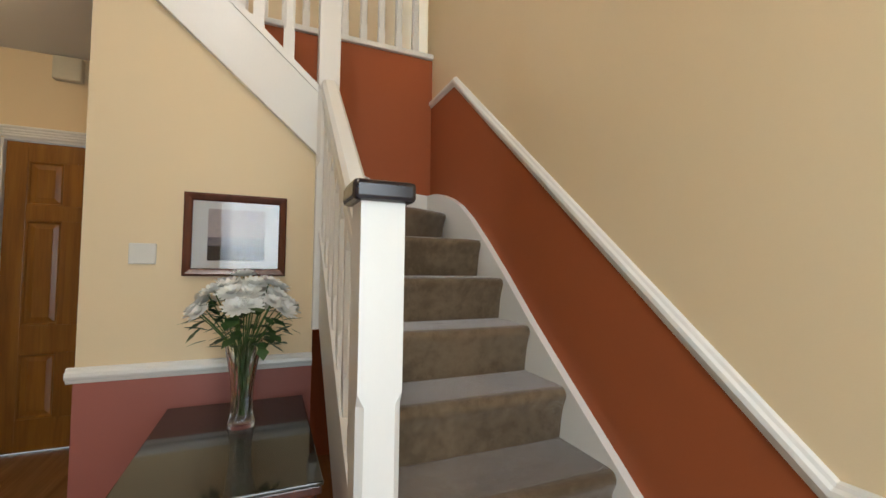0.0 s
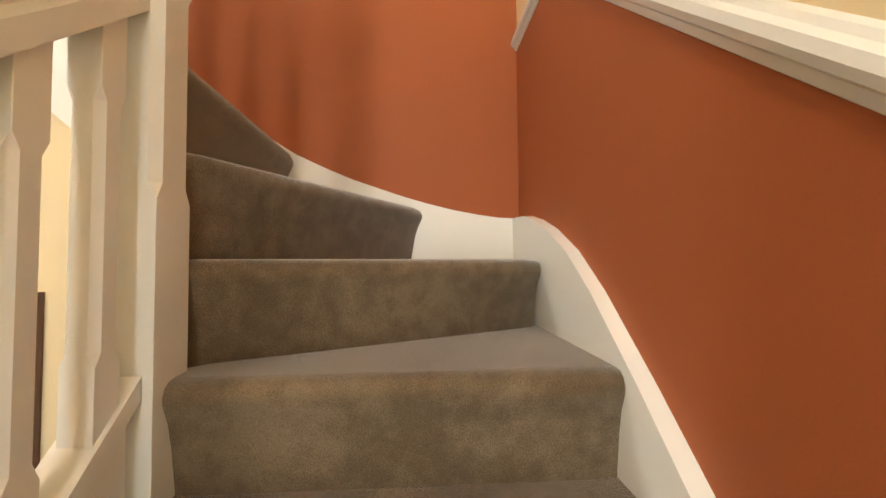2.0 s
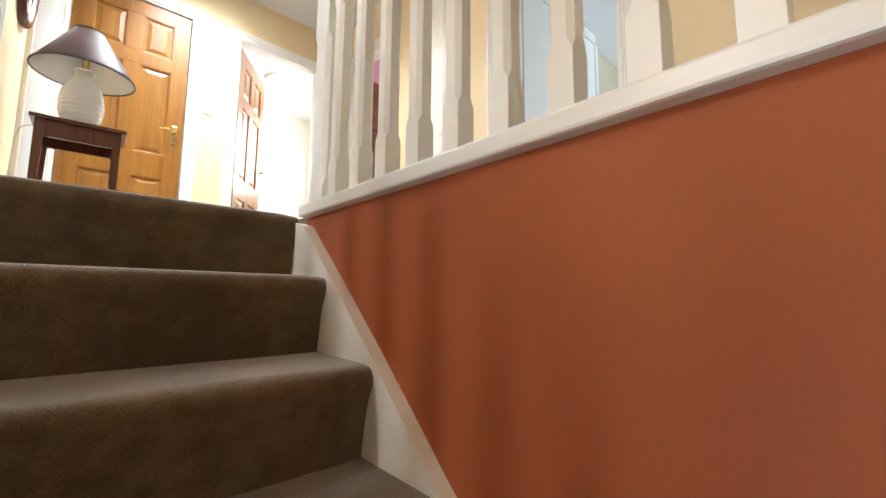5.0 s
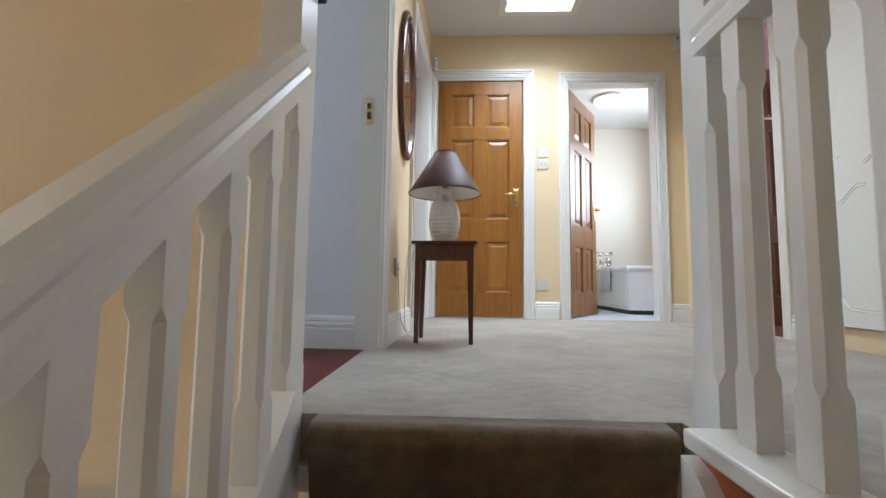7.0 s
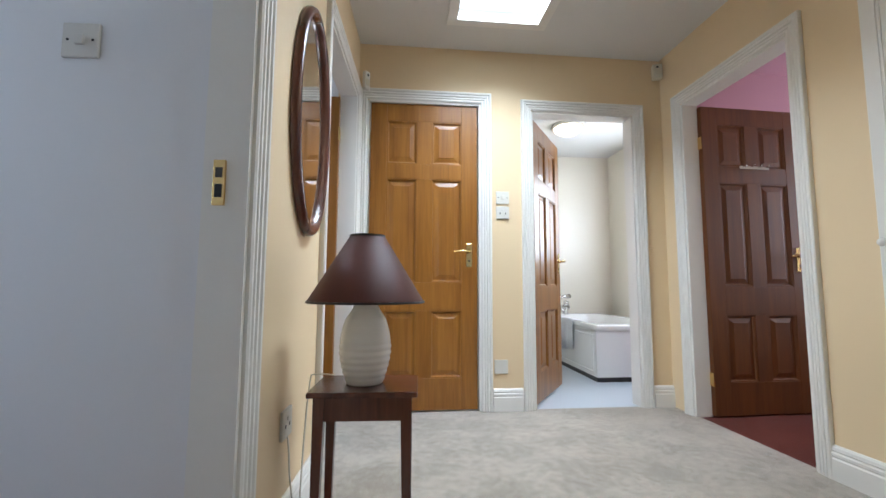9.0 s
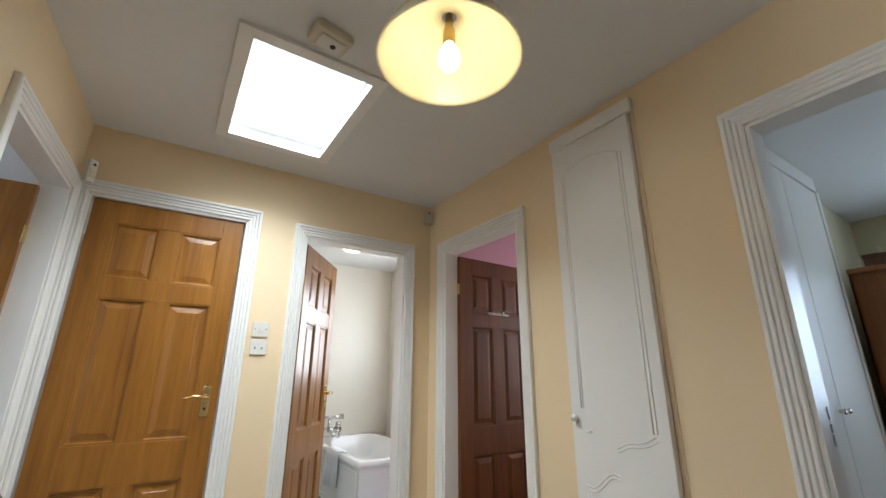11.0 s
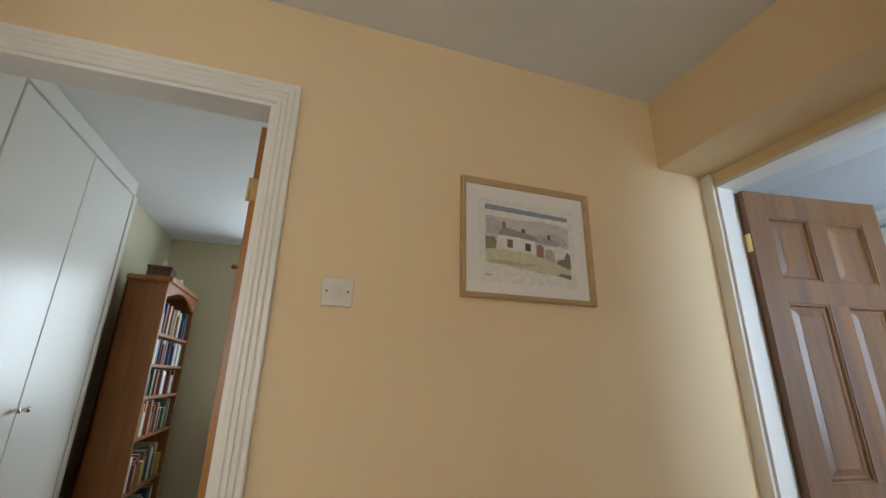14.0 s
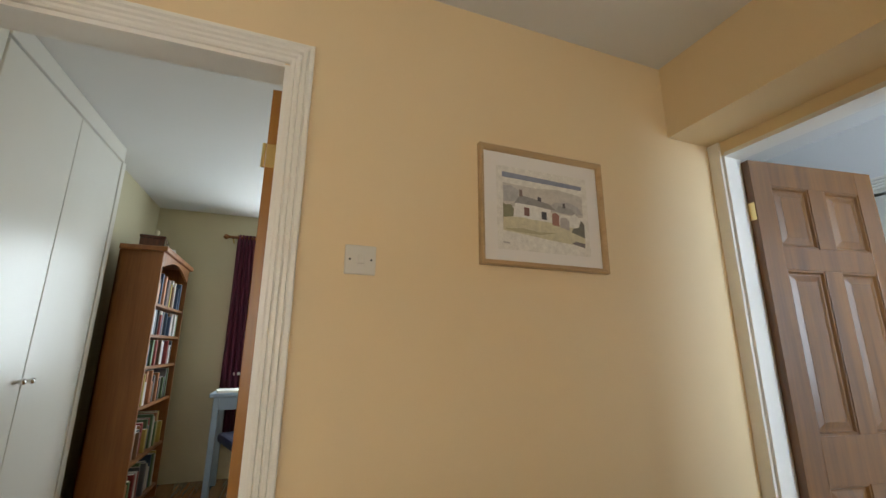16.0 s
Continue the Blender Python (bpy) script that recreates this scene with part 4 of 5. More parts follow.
part("flex", tube(bmesh.new(), [(0, 0, 0.165), (0, 0, ZC - 2.02 - 0.02)], 0.0035, 8), PLASTIC, pend)
part("ceiling_rose", lathe(bmesh.new(), [(0.0, 0.345), (0.02, 0.345), (0.042, 0.356), (0.046, 0.37)], 22), PLASTIC, pend, "", True)

mir = thing("oval_mirror", SKEW @ pose(XW + 0.004, 2.11, 1.39, 0, 0, 90), "oval mirror in a dark mahogany frame", "mirror")
bm = bmesh.new()
sec = [(-0.022, 0.0), (-0.022, 0.014), (-0.015, 0.026), (-0.003, 0.030), (0.010, 0.024), (0.018, 0.012), (0.022, 0.006), (0.022, 0.0)]
seg = 56
rings = []
for k in range(seg):
    a = 2 * math.pi * k / seg
    rings.append([bm.verts.new(((0.195 - u) * math.cos(a), -d, (0.405 - u) * math.sin(a))) for u, d in sec])
for k in range(seg):
    for j in range(len(sec) - 1):
        bm.faces.new((rings[k][j], rings[(k + 1) % seg][j], rings[(k + 1) % seg][j + 1], rings[k][j + 1]))
part("mirror_frame", bm, DARKW, mir, "", True)
bm = bmesh.new()
bm.faces.new([bm.verts.new((0.176 * math.cos(2 * math.pi * k / seg), -0.008, 0.386 * math.sin(2 * math.pi * k / seg))) for k in range(seg)])
r2 = bmesh.ops.extrude_face_region(bm, geom=list(bm.faces))
bmesh.ops.translate(bm, verts=[v for v in r2["geom"] if isinstance(v, bmesh.types.BMVert)], vec=(0, 0.005, 0))
part("mirror_glass", bm, MIRROR, mir, "silvered mirror glass")


def framed_picture(m, w, h, fw, frame_mat, label):
    """Framed picture: centre at the origin, face towards -y."""
    t = thing("framed_picture", m, label, "picture")
    bm = bmesh.new()
    sec = [(0.0, 0.0), (0.0, 0.020), (fw * 0.25, 0.024), (fw * 0.6, 0.019), (fw * 0.85, 0.015), (fw, 0.009), (fw, 0.0)]
    rows = []
    for u, d in sec:
        rows.append([bm.verts.new((sx * (w / 2 - u), -d, sz * (h / 2 - u))) for sx, sz in ((-1, -1), (1, -1), (1, 1), (-1, 1))])
    for a, b in zip(rows, rows[1:]):
        for k in range(4):
            bm.faces.new((a[k], a[(k + 1) % 4], b[(k + 1) % 4], b[k]))
    part("frame", bm, frame_mat, t)
    bm = bmesh.new()
    box(bm, -w / 2 + fw * 0.9, w / 2 - fw * 0.9, -0.005, -0.001, -h / 2 + fw * 0.9, h / 2 - fw * 0.9)
    part("mount", bm, PAPER, t, "white mount board")
    return t


def paint(name, col, rough=0.7, var=0.2):
    return noise_mat(name, col, rough, 60, var, 240, 0.0)


hp = framed_picture(pose(-0.352, 0.158, -1.358, 0, 0, -90), 0.378, 0.332, 0.030, DARKW, "landscape print in a dark mahogany frame on the hall wall")
for nm, b, col in (("print_sky", (-0.105, 0.105, -0.0065, -0.005, -0.010, 0.105), (0.55, 0.45, 0.42)), ("print_water", (-0.105, 0.105, -0.0065, -0.005, -0.045, -0.010), (0.26, 0.22, 0.23)), ("print_land", (-0.105, 0.105, -0.0067, -0.005, -0.105, -0.045), (0.06, 0.045, 0.04))):
    bm = bmesh.new()
    box(bm, *b)
    part(nm, bm, paint(nm, col), hp)
bm = bmesh.new()
box(bm, -0.162, 0.162, -0.0085, -0.0070, -0.140, 0.140)
gl = part("glazing", bm, CLEAR, hp, "clear picture glass")

lp = framed_picture(pose(XE, -0.563, 1.612, 0, 0, -90), 0.530, 0.440, 0.020, OAKF, "watercolour of white cottages in a pale oak frame")
ART = (
    ("paper", [(-0.195, -0.160), (0.195, -0.160), (0.195, 0.150), (-0.195, 0.150)], (0.76, 0.73, 0.67)),
    ("sky_band", [(-0.172, 0.108), (0.170, 0.100), (0.172, 0.116), (0.02, 0.122), (-0.172, 0.128)], (0.27, 0.30, 0.38)),
    ("sky_wash", [(-0.170, 0.0), (0.170, -0.01), (0.172, 0.075), (0.06, 0.088), (-0.04, 0.080), (-0.170, 0.086)], (0.58, 0.55, 0.50)),
    ("sky_cloud", [(-0.168, 0.015), (-0.110, 0.020), (-0.105, 0.062), (-0.135, 0.078), (-0.168, 0.074)], (0.45, 0.44, 0.43)),
    ("hill", [(-0.02, 0.0), (0.05, 0.036), (0.11, 0.044), (0.150, 0.030), (0.170, 0.0)], (0.46, 0.45, 0.44)),
    ("meadow", [(-0.172, -0.092), (-0.08, -0.100), (0.03, -0.112), (0.172, -0.122), (0.172, -0.060), (0.06, -0.048), (-0.06, -0.038), (-0.172, -0.040)], (0.62, 0.58, 0.41)),
    ("roof", [(-0.128, 0.012), (-0.100, 0.046), (-0.052, 0.040), (0.020, 0.026), (0.052, 0.004), (-0.02, 0.010)], (0.31, 0.30, 0.29)),
    ("roof_far", [(0.045, 0.000), (0.062, 0.026), (0.115, 0.020), (0.145, -0.004), (0.095, -0.004)], (0.38, 0.37, 0.36)),
    ("cottage", [(-0.130, -0.032), (-0.060, -0.042), (0.024, -0.044), (0.026, 0.004), (-0.045, 0.012), (-0.122, 0.014)], (0.80, 0.78, 0.72)),
    ("gable", [(0.108, -0.048), (0.150, -0.054), (0.152, -0.018), (0.132, 0.002), (0.110, -0.014)], (0.76, 0.74, 0.69)),
    ("barn_door", [(0.030, -0.052), (0.060, -0.056), (0.062, -0.012), (0.046, -0.004), (0.031, -0.010)], (0.37, 0.20, 0.16)),
    ("fence", [(0.064, -0.058), (0.104, -0.066), (0.106, -0.030), (0.090, -0.018), (0.066, -0.022)], (0.46, 0.43, 0.40)),
    ("hedge", [(-0.172, -0.045), (-0.132, -0.038), (-0.128, -0.010), (-0.142, 0.006), (-0.160, 0.002), (-0.172, 0.008)], (0.25, 0.25, 0.16)),
    ("bush", [(0.112, -0.072), (0.172, -0.090), (0.172, -0.036), (0.158, -0.022), (0.146, -0.052), (0.122, -0.056)], (0.20, 0.20, 0.17)),
    ("grass_shadow", [(-0.168, -0.086), (-0.10, -0.078), (-0.03, -0.086), (0.05, -0.082), (-0.02, -0.096), (-0.12, -0.094)], (0.46, 0.43, 0.28)),
    ("path_shadow", [(0.110, -0.116), (0.168, -0.128), (0.170, -0.112), (0.13, -0.106)], (0.22, 0.20, 0.19)),
    ("window_red", [(-0.088, -0.030), (-0.066, -0.031), (-0.066, 0.000), (-0.087, 0.001)], (0.24, 0.13, 0.12)),
    ("window_dark", [(-0.016, -0.036), (0.006, -0.037), (0.006, -0.008), (-0.015, -0.007)], (0.08, 0.08, 0.09)),
    ("chimney", [(-0.106, 0.040), (-0.092, 0.040), (-0.093, 0.066), (-0.105, 0.066)], (0.24, 0.18, 0.16)),
    ("chimney_mid", [(-0.030, 0.032), (-0.014, 0.030), (-0.015, 0.046), (-0.029, 0.048)], (0.12, 0.11, 0.12)),
    ("chimney_far", [(0.078, 0.018), (0.090, 0.018), (0.089, 0.036), (0.079, 0.036)], (0.13, 0.12, 0.12)),
    ("signature", [(-0.176, -0.138), (-0.150, -0.140), (-0.150, -0.136), (-0.176, -0.133)], (0.45, 0.43, 0.40)),
)
for i, (nm, pts, col) in enumerate(ART):
    bm = prism(bmesh.new(), pts, "y", -0.0052 - 0.0002 * i, -0.0050 - 0.0002 * i)
    part(nm, bm, paint("watercolour_" + nm, col, 0.8, 0.35), lp)

# tall cupboard in the landing wall
cup = thing("tall_cupboard", pose(XE, 1.978, 0, 0, 0, -90), "tall narrow cream cupboard door with routed scrolls", "cupboard")
bm = bmesh.new()
box(bm, 0.0, 0.476, -0.030, 0, 2.262, 2.335, 0.006)
part("head_board", bm, WHITE, cup)
bm = bmesh.new()
box(bm, 0.0, 0.476, -0.012, 0, 0.0, 0.10)
box(bm, 0.0, 0.016, -0.004, 0, 0.10, 2.262)
box(bm, 0.460, 0.476, -0.004, 0, 0.10, 2.262)
# cream instead of white: the shade in the gaps beside the door is coloured in
part("shade_toned_surround", bm, CREAM, cup)
bm = bmesh.new()
box(bm, 0.019, 0.457, -0.034, -0.002, 0.105, 2.255, 0.004)
cdoor = part("cupboard_door", bm, WHITE, cup)


def sweep(x0, x1, z0, dz):
    """A routed double curve that rises from x0 to x1."""
    pts = []
    for i in range(25):
        f = i / 24
        pts.append((x0 + (x1 - x0) * f, -0.0342, z0 + dz * (f * f * (3 - 2 * f)) + 0.012 * math.sin(2 * math.pi * f)))
    return pts


def routed(pts, r=0.0026):
    part("bead", tube(bmesh.new(), pts, r, 6), WHITE, cdoor, "", True)


for x in (0.075, 0.088, 0.392, 0.408):
    routed([(x, -0.0342, 0.945 + (0.05 if x < 0.2 else -0.02)), (x, -0.0342, 1.5), (x, -0.0342, 2.09)])
arch = [(0.088 + 0.304 * k / 24, -0.0342, 2.09 + 0.05 * math.sin(math.pi * k / 24) ** 0.8) for k in range(25)]
routed(arch, 0.0028)
for o in (0.0, 0.014):
    routed(sweep(0.235, 0.400 + o * 0.6, 0.855 - o, 0.060))
    routed(sweep(0.235, 0.080 - o * 0.6, 0.740 + o, -0.055))
    routed([(0.092 + o * 0.8, -0.0342, 0.905 + o * 0.5), (0.112 + o * 0.8, -0.0342, 0.897 + o * 0.5)], 0.0032)
    routed([(0.392 - o * 0.8, -0.0342, 0.665 + o), (0.372 - o * 0.8, -0.0342, 0.678 + o)], 0.0032)
for x in (0.075, 0.088, 0.392, 0.408):
    routed([(x, -0.0342, 0.24), (x, -0.0342, 0.45), (x, -0.0342, 0.67 if x < 0.2 else 0.62)])
for o in (0.0, 0.013):
    routed([(0.088, -0.0342, 0.24), (0.13, -0.0342, 0.20 - o), (0.24, -0.0342, 0.19 - o), (0.35, -0.0342, 0.20 - o), (0.392, -0.0342, 0.24)], 0.0035)
kb = lathe(bmesh.new(), [(0.0, 0.030), (0.012, 0.028), (0.016, 0.020), (0.010, 0.008), (0.009, 0.0)], 18)
bmesh.ops.transform(kb, matrix=pose(0.045, -0.034, 0.955, 90, 0, 0), verts=kb.verts)
part("knob", kb, CHINA, cdoor, "white china knob", True)

# ---------- bathroom ----------
tub = thing("bathtub", pose(0, 0, 0), "white acrylic bathtub with a panelled side", "bathtub")
bx0, bx1, by0, by1, bz = 1.62, 2.40, 3.92, 5.38, 0.47
bm = bmesh.new()
outer = [(bx0, by0), (bx1, by0), (bx1, by1), (bx0, by1)]
seg2 = 40
def rr_ring(ins, z, rad):
    pts = []
    x0, x1, y0, y1 = bx0 + ins, bx1 - ins, by0 + ins, by1 - ins
    for cx, cy, a0 in ((x1 - rad, y1 - rad, 0), (x0 + rad, y1 - rad, 90), (x0 + rad, y0 + rad, 180), (x1 - rad, y0 + rad, 270)):
        for i in range(8):
            a = radians(a0 + 90 * i / 7)
            pts.append(bm.verts.new((cx + rad * math.cos(a), cy + rad * math.sin(a), z)))
    return pts
rs = [rr_ring(0.0, bz - 0.045, 0.02), rr_ring(-0.004, bz - 0.03, 0.03), rr_ring(0.0, bz - 0.005, 0.03), rr_ring(0.008, bz, 0.03), rr_ring(0.055, bz, 0.16), rr_ring(0.068, bz - 0.01, 0.17), rr_ring(0.10, bz - 0.20, 0.17), rr_ring(0.14, bz - 0.36, 0.17), rr_ring(0.20, bz - 0.40, 0.12)]
for a, b in zip(rs, rs[1:]):
    for k in range(len(a)):
        bm.faces.new((a[k], a[(k + 1) % len(a)], b[(k + 1) % len(a)], b[k]))
bm.faces.new(rs[-1])
part("tub_shell", bm, TUB, tub, "", True)
bm = bmesh.new()
box(bm, bx0 + 0.012, bx0 + 0.026, by0 + 0.012, by1, 0.04, bz - 0.04)
pside = part("side_panel", bm, TUB, tub)
bm = bmesh.new()
for z0, z1, y0, y1 in ((0.07, 0.085, by0 + 0.07, by1 - 0.1), (bz - 0.10, bz - 0.085, by0 + 0.07, by1 - 0.1), (0.085, bz - 0.10, by0 + 0.07, by0 + 0.085)):
    box(bm, bx0 + 0.006, bx0 + 0.014, y0, y1, z0, z1, 0.002)
part("panel_moulding", bm, TUB, pside)
bm = bmesh.new()
box(bm, bx0 + 0.026, bx1, by0 + 0.012, by0 + 0.026, 0.04, bz - 0.04)
part("end_panel", bm, TUB, tub)
bm = bmesh.new()
box(bm, bx0 + 0.02, bx1, by0 + 0.02, by1, 0.0, 0.04)
part("plinth", bm, BLACKP, tub, "dark recessed plinth")
tap = thing("bath_mixer", pose(1.80, 5.22, bz) @ Matrix.Scale(1.35, 4), "chrome bath mixer tap with a handset cradle", "tap")
bm = bmesh.new()
for x in (-0.075, 0.075):
    tube(bm, [(x, 0, 0), (x, 0, 0.075)], 0.017, 12)
    tube(bm, [(x, 0, 0.075), (x, 0, 0.115)], [0.024, 0.020], 12)
tube(bm, [(-0.10, 0, 0.06), (0.10, 0, 0.06)], 0.018, 12)
tube(bm, [(0, 0, 0.06), (0, -0.06, 0.055), (0, -0.12, 0.03)], [0.016, 0.014, 0.012], 10)
part("tap_body", bm, STEEL, tap, "", True)
bm = tube(bmesh.new(), [(0.0, 0, 0.06), (0, 0, 0.14)], 0.010, 10)
tube(bm, [(-0.09, -0.02, 0.15), (0.05, 0, 0.15), (0.11, 0.0, 0.155)], [0.014, 0.013, 0.022], 10)
part("handset", bm, STEEL, tap, "", True)
tw = thing("towel", pose(0, 0, 0), "white towel hanging over the side of the bathtub", "towel")
bm = bmesh.new()
cols = 16
grid = []
for i in range(cols + 1):
    y = 4.36 + 0.30 * i / cols
    wv = 0.008 * math.sin(i * 1.1) + 0.006 * math.sin(i * 2.3)
    path = [(bx0 + 0.12, bz - 0.10), (bx0 + 0.08, bz + 0.006), (bx0 + 0.03, bz + 0.014), (bx0 - 0.010, bz + 0.010), (bx0 - 0.018 + wv * 0.3, bz - 0.05), (bx0 - 0.020 + wv, bz - 0.15), (bx0 - 0.022 + wv * 1.4, bz - 0.26 - 0.03 * i / cols)]
    grid.append([bm.verts.new((x, y + wv * 0.6, z)) for x, z in path])
for a, b in zip(grid, grid[1:]):
    for j in range(len(a) - 1):
        bm.faces.new((a[j], b[j], b[j + 1], a[j + 1]))
to = part("cloth", bm, TOWEL, tw, "", True)
sol = to.modifiers.new("thick", "SOLIDIFY")
sol.thickness = 0.008
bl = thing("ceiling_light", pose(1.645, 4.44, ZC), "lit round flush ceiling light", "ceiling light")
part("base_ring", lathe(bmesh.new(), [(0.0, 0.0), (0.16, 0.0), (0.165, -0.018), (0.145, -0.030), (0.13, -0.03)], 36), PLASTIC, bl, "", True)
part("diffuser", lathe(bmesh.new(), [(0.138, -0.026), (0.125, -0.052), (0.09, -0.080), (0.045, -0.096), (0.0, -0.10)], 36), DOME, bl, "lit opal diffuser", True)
# unseen hall lamp, assumed and added for the warm light under the landing
assumed_hall_lamp = copy_thing(bl, pose(0.25, 1.45, -0.162))
tagged(assumed_hall_lamp, "assumed lit flush ceiling light, out of view in the hall")

# ---------- hall things ----------
ht = thing("hall_table", pose(0, 0, 0), "dark hall table with a reflective smoked glass top", "table")
hx0, hx1, hy0, hy1, hz = -1.13, -0.372, -0.115, 0.375, -2.03
bm = bmesh.new()
box(bm, hx0, hx1, hy0, hy1, hz - 0.012, hz, 0.004)
part("glass_top", bm, SMOKED, ht, "smoked glass top")
bm = bmesh.new()
box(bm, hx0 + 0.005, hx1 - 0.005, hy0 + 0.005, hy1 - 0.005, hz - 0.036, hz - 0.012, 0.004)
part("tabletop", bm, DARKW, ht)
for x in (hx0 + 0.04, hx1 - 0.04):
    for y in (hy0 + 0.04, hy1 - 0.04):
        bm = bmesh.new()
        lathe(bm, [(0.014, ZG), (0.020, ZG + 0.04), (0.016, ZG + 0.10), (0.024, ZG + 0.40), (0.018, ZG + 0.44), (0.026, ZG + 0.47), (0.026, hz - 0.036)], 14, (x, y, 0), True)
        part("leg", bm, DARKW, ht, "", True)
for b in ((hx0 + 0.06, hx1 - 0.06, hy0 + 0.03, hy0 + 0.048), (hx0 + 0.06, hx1 - 0.06, hy1 - 0.048, hy1 - 0.03), (hx0 + 0.03, hx0 + 0.048, hy0 + 0.06, hy1 - 0.06), (hx1 - 0.048, hx1 - 0.03, hy0 + 0.06, hy1 - 0.06)):
    bm = bmesh.new()
    box(bm, *b, hz - 0.12, hz - 0.036)
    part("apron", bm, DARKW, ht)

VX, VY = -0.655, 0.105
vase = thing("crystal_vase", pose(VX, VY, hz + 0.0005), "cut crystal vase standing on the hall table", "vase")
bm = bmesh.new()
prof = [(0.0, 0.0), (0.043, 0.0), (0.045, 0.012), (0.040, 0.022), (0.034, 0.05), (0.033, 0.10), (0.039, 0.17), (0.050, 0.235), (0.062, 0.292), (0.059, 0.292), (0.047, 0.235), (0.036, 0.17), (0.0295, 0.10), (0.030, 0.05), (0.030, 0.03), (0.0, 0.027)]
seg = 36
rings = []
for j, (r, z) in enumerate(prof):
    cutz = 0.03 < z < 0.27 and j < 9
    rings.append([bm.verts.new(((r + (0.0016 if (k + j) % 2 else -0.0016) * cutz) * math.cos(2 * math.pi * k / seg), (r + (0.0016 if (k + j) % 2 else -0.0016) * cutz) * math.sin(2 * math.pi * k / seg), z)) for k in range(seg)])
for a, b in zip(rings, rings[1:]):
    for k in range(seg):
        bm.faces.new((a[k], a[(k + 1) % seg], b[(k + 1) % seg], b[k]))
bmesh.ops.remove_doubles(bm, verts=bm.verts, dist=1e-5)
part("vase_body", bm, CRYSTAL, vase)

rnd = random.Random(11)
bouquet = thing("chrysanthemums", pose(VX, VY, hz), "bunch of white chrysanthemums with dark green leaves", "flowers")


def blossom(bm, c, axis, r):
    """A head of many narrow petals in rings."""
    axis = axis.normalized()
    u = axis.orthogonal().normalized()
    w = axis.cross(u)
    for ring, (n, lift, ln) in enumerate(((14, 0.15, 1.0), (12, 0.5, 0.85), (9, 0.9, 0.62), (6, 1.6, 0.4))):
        for k in range(n):
            a = 2 * math.pi * (k + 0.5 * (ring % 2)) / n + rnd.uniform(-0.1, 0.1)
            d = (math.cos(a) * u + math.sin(a) * w + axis * lift).normalized()
            s = d.cross(axis).normalized() * r * 0.19
            l = r * ln * rnd.uniform(0.88, 1.1)
            p0, p1, p2 = c, c + d * l * 0.6, c + d * l + axis * r * 0.06
            vs = [bm.verts.new(p) for p in (p0 - s * 0.4, p0 + s * 0.4, p1 + s, p2 + s * 0.5, p2 - s * 0.5, p1 - s)]
            bm.faces.new(vs)


heads = []
for i in range(34):
    for tries in range(60):
        th, ph = rnd.uniform(0, 2 * math.pi), math.acos(rnd.uniform(0.05, 1.0))
        c = Vector((0.135 * math.sin(ph) * math.cos(th), 0.155 * math.sin(ph) * math.sin(th), 0.385 + 0.125 * math.cos(ph) * rnd.uniform(0.75, 1.05)))
        if all((c - h).length > 0.040 for h in heads):
            break
    heads.append(c)
for i, c in enumerate(heads):
    bm = bmesh.new()
    blossom(bm, c, (c - Vector((0, 0, 0.26))), rnd.uniform(0.037, 0.052))
    part("blossom", bm, PETAL, bouquet)
    start = Vector((rnd.uniform(-0.014, 0.014), rnd.uniform(-0.014, 0.014), 0.035))
    neck = Vector((c.x * 0.22, c.y * 0.22, 0.27))
    bm = tube(bmesh.new(), [start, start.lerp(neck, 0.5), neck, neck.lerp(c, 0.6) + Vector((0, 0, 0.006)), c], 0.0022, 6)
    part("stem", bm, STEM, bouquet, "", True)
for i in range(100):
    th = rnd.uniform(0, 2 * math.pi)
    rr = rnd.uniform(0.04, 0.15)
    c = Vector((rr * math.cos(th), rr * math.sin(th), rnd.uniform(0.25, 0.40) + rr * 0.3))
    d = Vector((math.cos(th + rnd.uniform(-0.8, 0.8)), math.sin(th + rnd.uniform(-0.8, 0.8)), rnd.uniform(-0.6, 0.4))).normalized()
    s = d.cross(Vector((0, 0, 1))).normalized()
    l, w = rnd.uniform(0.04, 0.085), rnd.uniform(0.013, 0.026)
    bm = bmesh.new()
    vs = [bm.verts.new(c + d * l * f + s * w * g + Vector((0, 0, -0.012 * f * f))) for f, g in ((0, 0), (0.25, 0.7), (0.45, 0.55), (0.6, 0.95), (0.8, 0.5), (1, 0), (0.8, -0.5), (0.6, -0.95), (0.45, -0.55), (0.25, -0.7))]
    bm.faces.new(vs)
    part("leaf", bm, LEAF, bouquet)

bxw = thing("door_chime", pose(1.10, 1.25, -0.25, 0, 0, -90), "cream plastic door chime box high on the hall wall", "door chime")
bm = bmesh.new()
box(bm, -0.075, 0.075, -0.055, 0, -0.075, 0.075, 0.008)
part("housing", bm, AGED, bxw)
bm = bmesh.new()
for z in (-0.045, -0.015, 0.015, 0.045):
    box(bm, -0.055, 0.055, -0.058, -0.053, z - 0.004, z + 0.004)
part("grille", bm, AGED, bxw)

# entrance: white frame with leaded coloured panes behind the walker
fd = thing("entrance_door", pose(XF - 0.05, 0, 0), "white glazed entrance with stained glass roundels", "door")
bm = bmesh.new()
for y0, y1, z0, z1 in ((-0.75, -0.68, ZG + 0.02, -0.55), (0.48, 0.55, ZG + 0.02, -0.55), (-0.13, -0.07, ZG + 0.02, -0.55), (-0.68, -0.13, -0.63, -0.55), (-0.07, 0.48, -0.63, -0.55), (-0.68, -0.13, ZG + 0.02, -1.75), (-0.07, 0.48, ZG + 0.02, -1.75)):
    box(bm, -0.03, 0.03, y0, y1, z0, z1, 0.004)
part("door_frame", bm, WHITE, fd)
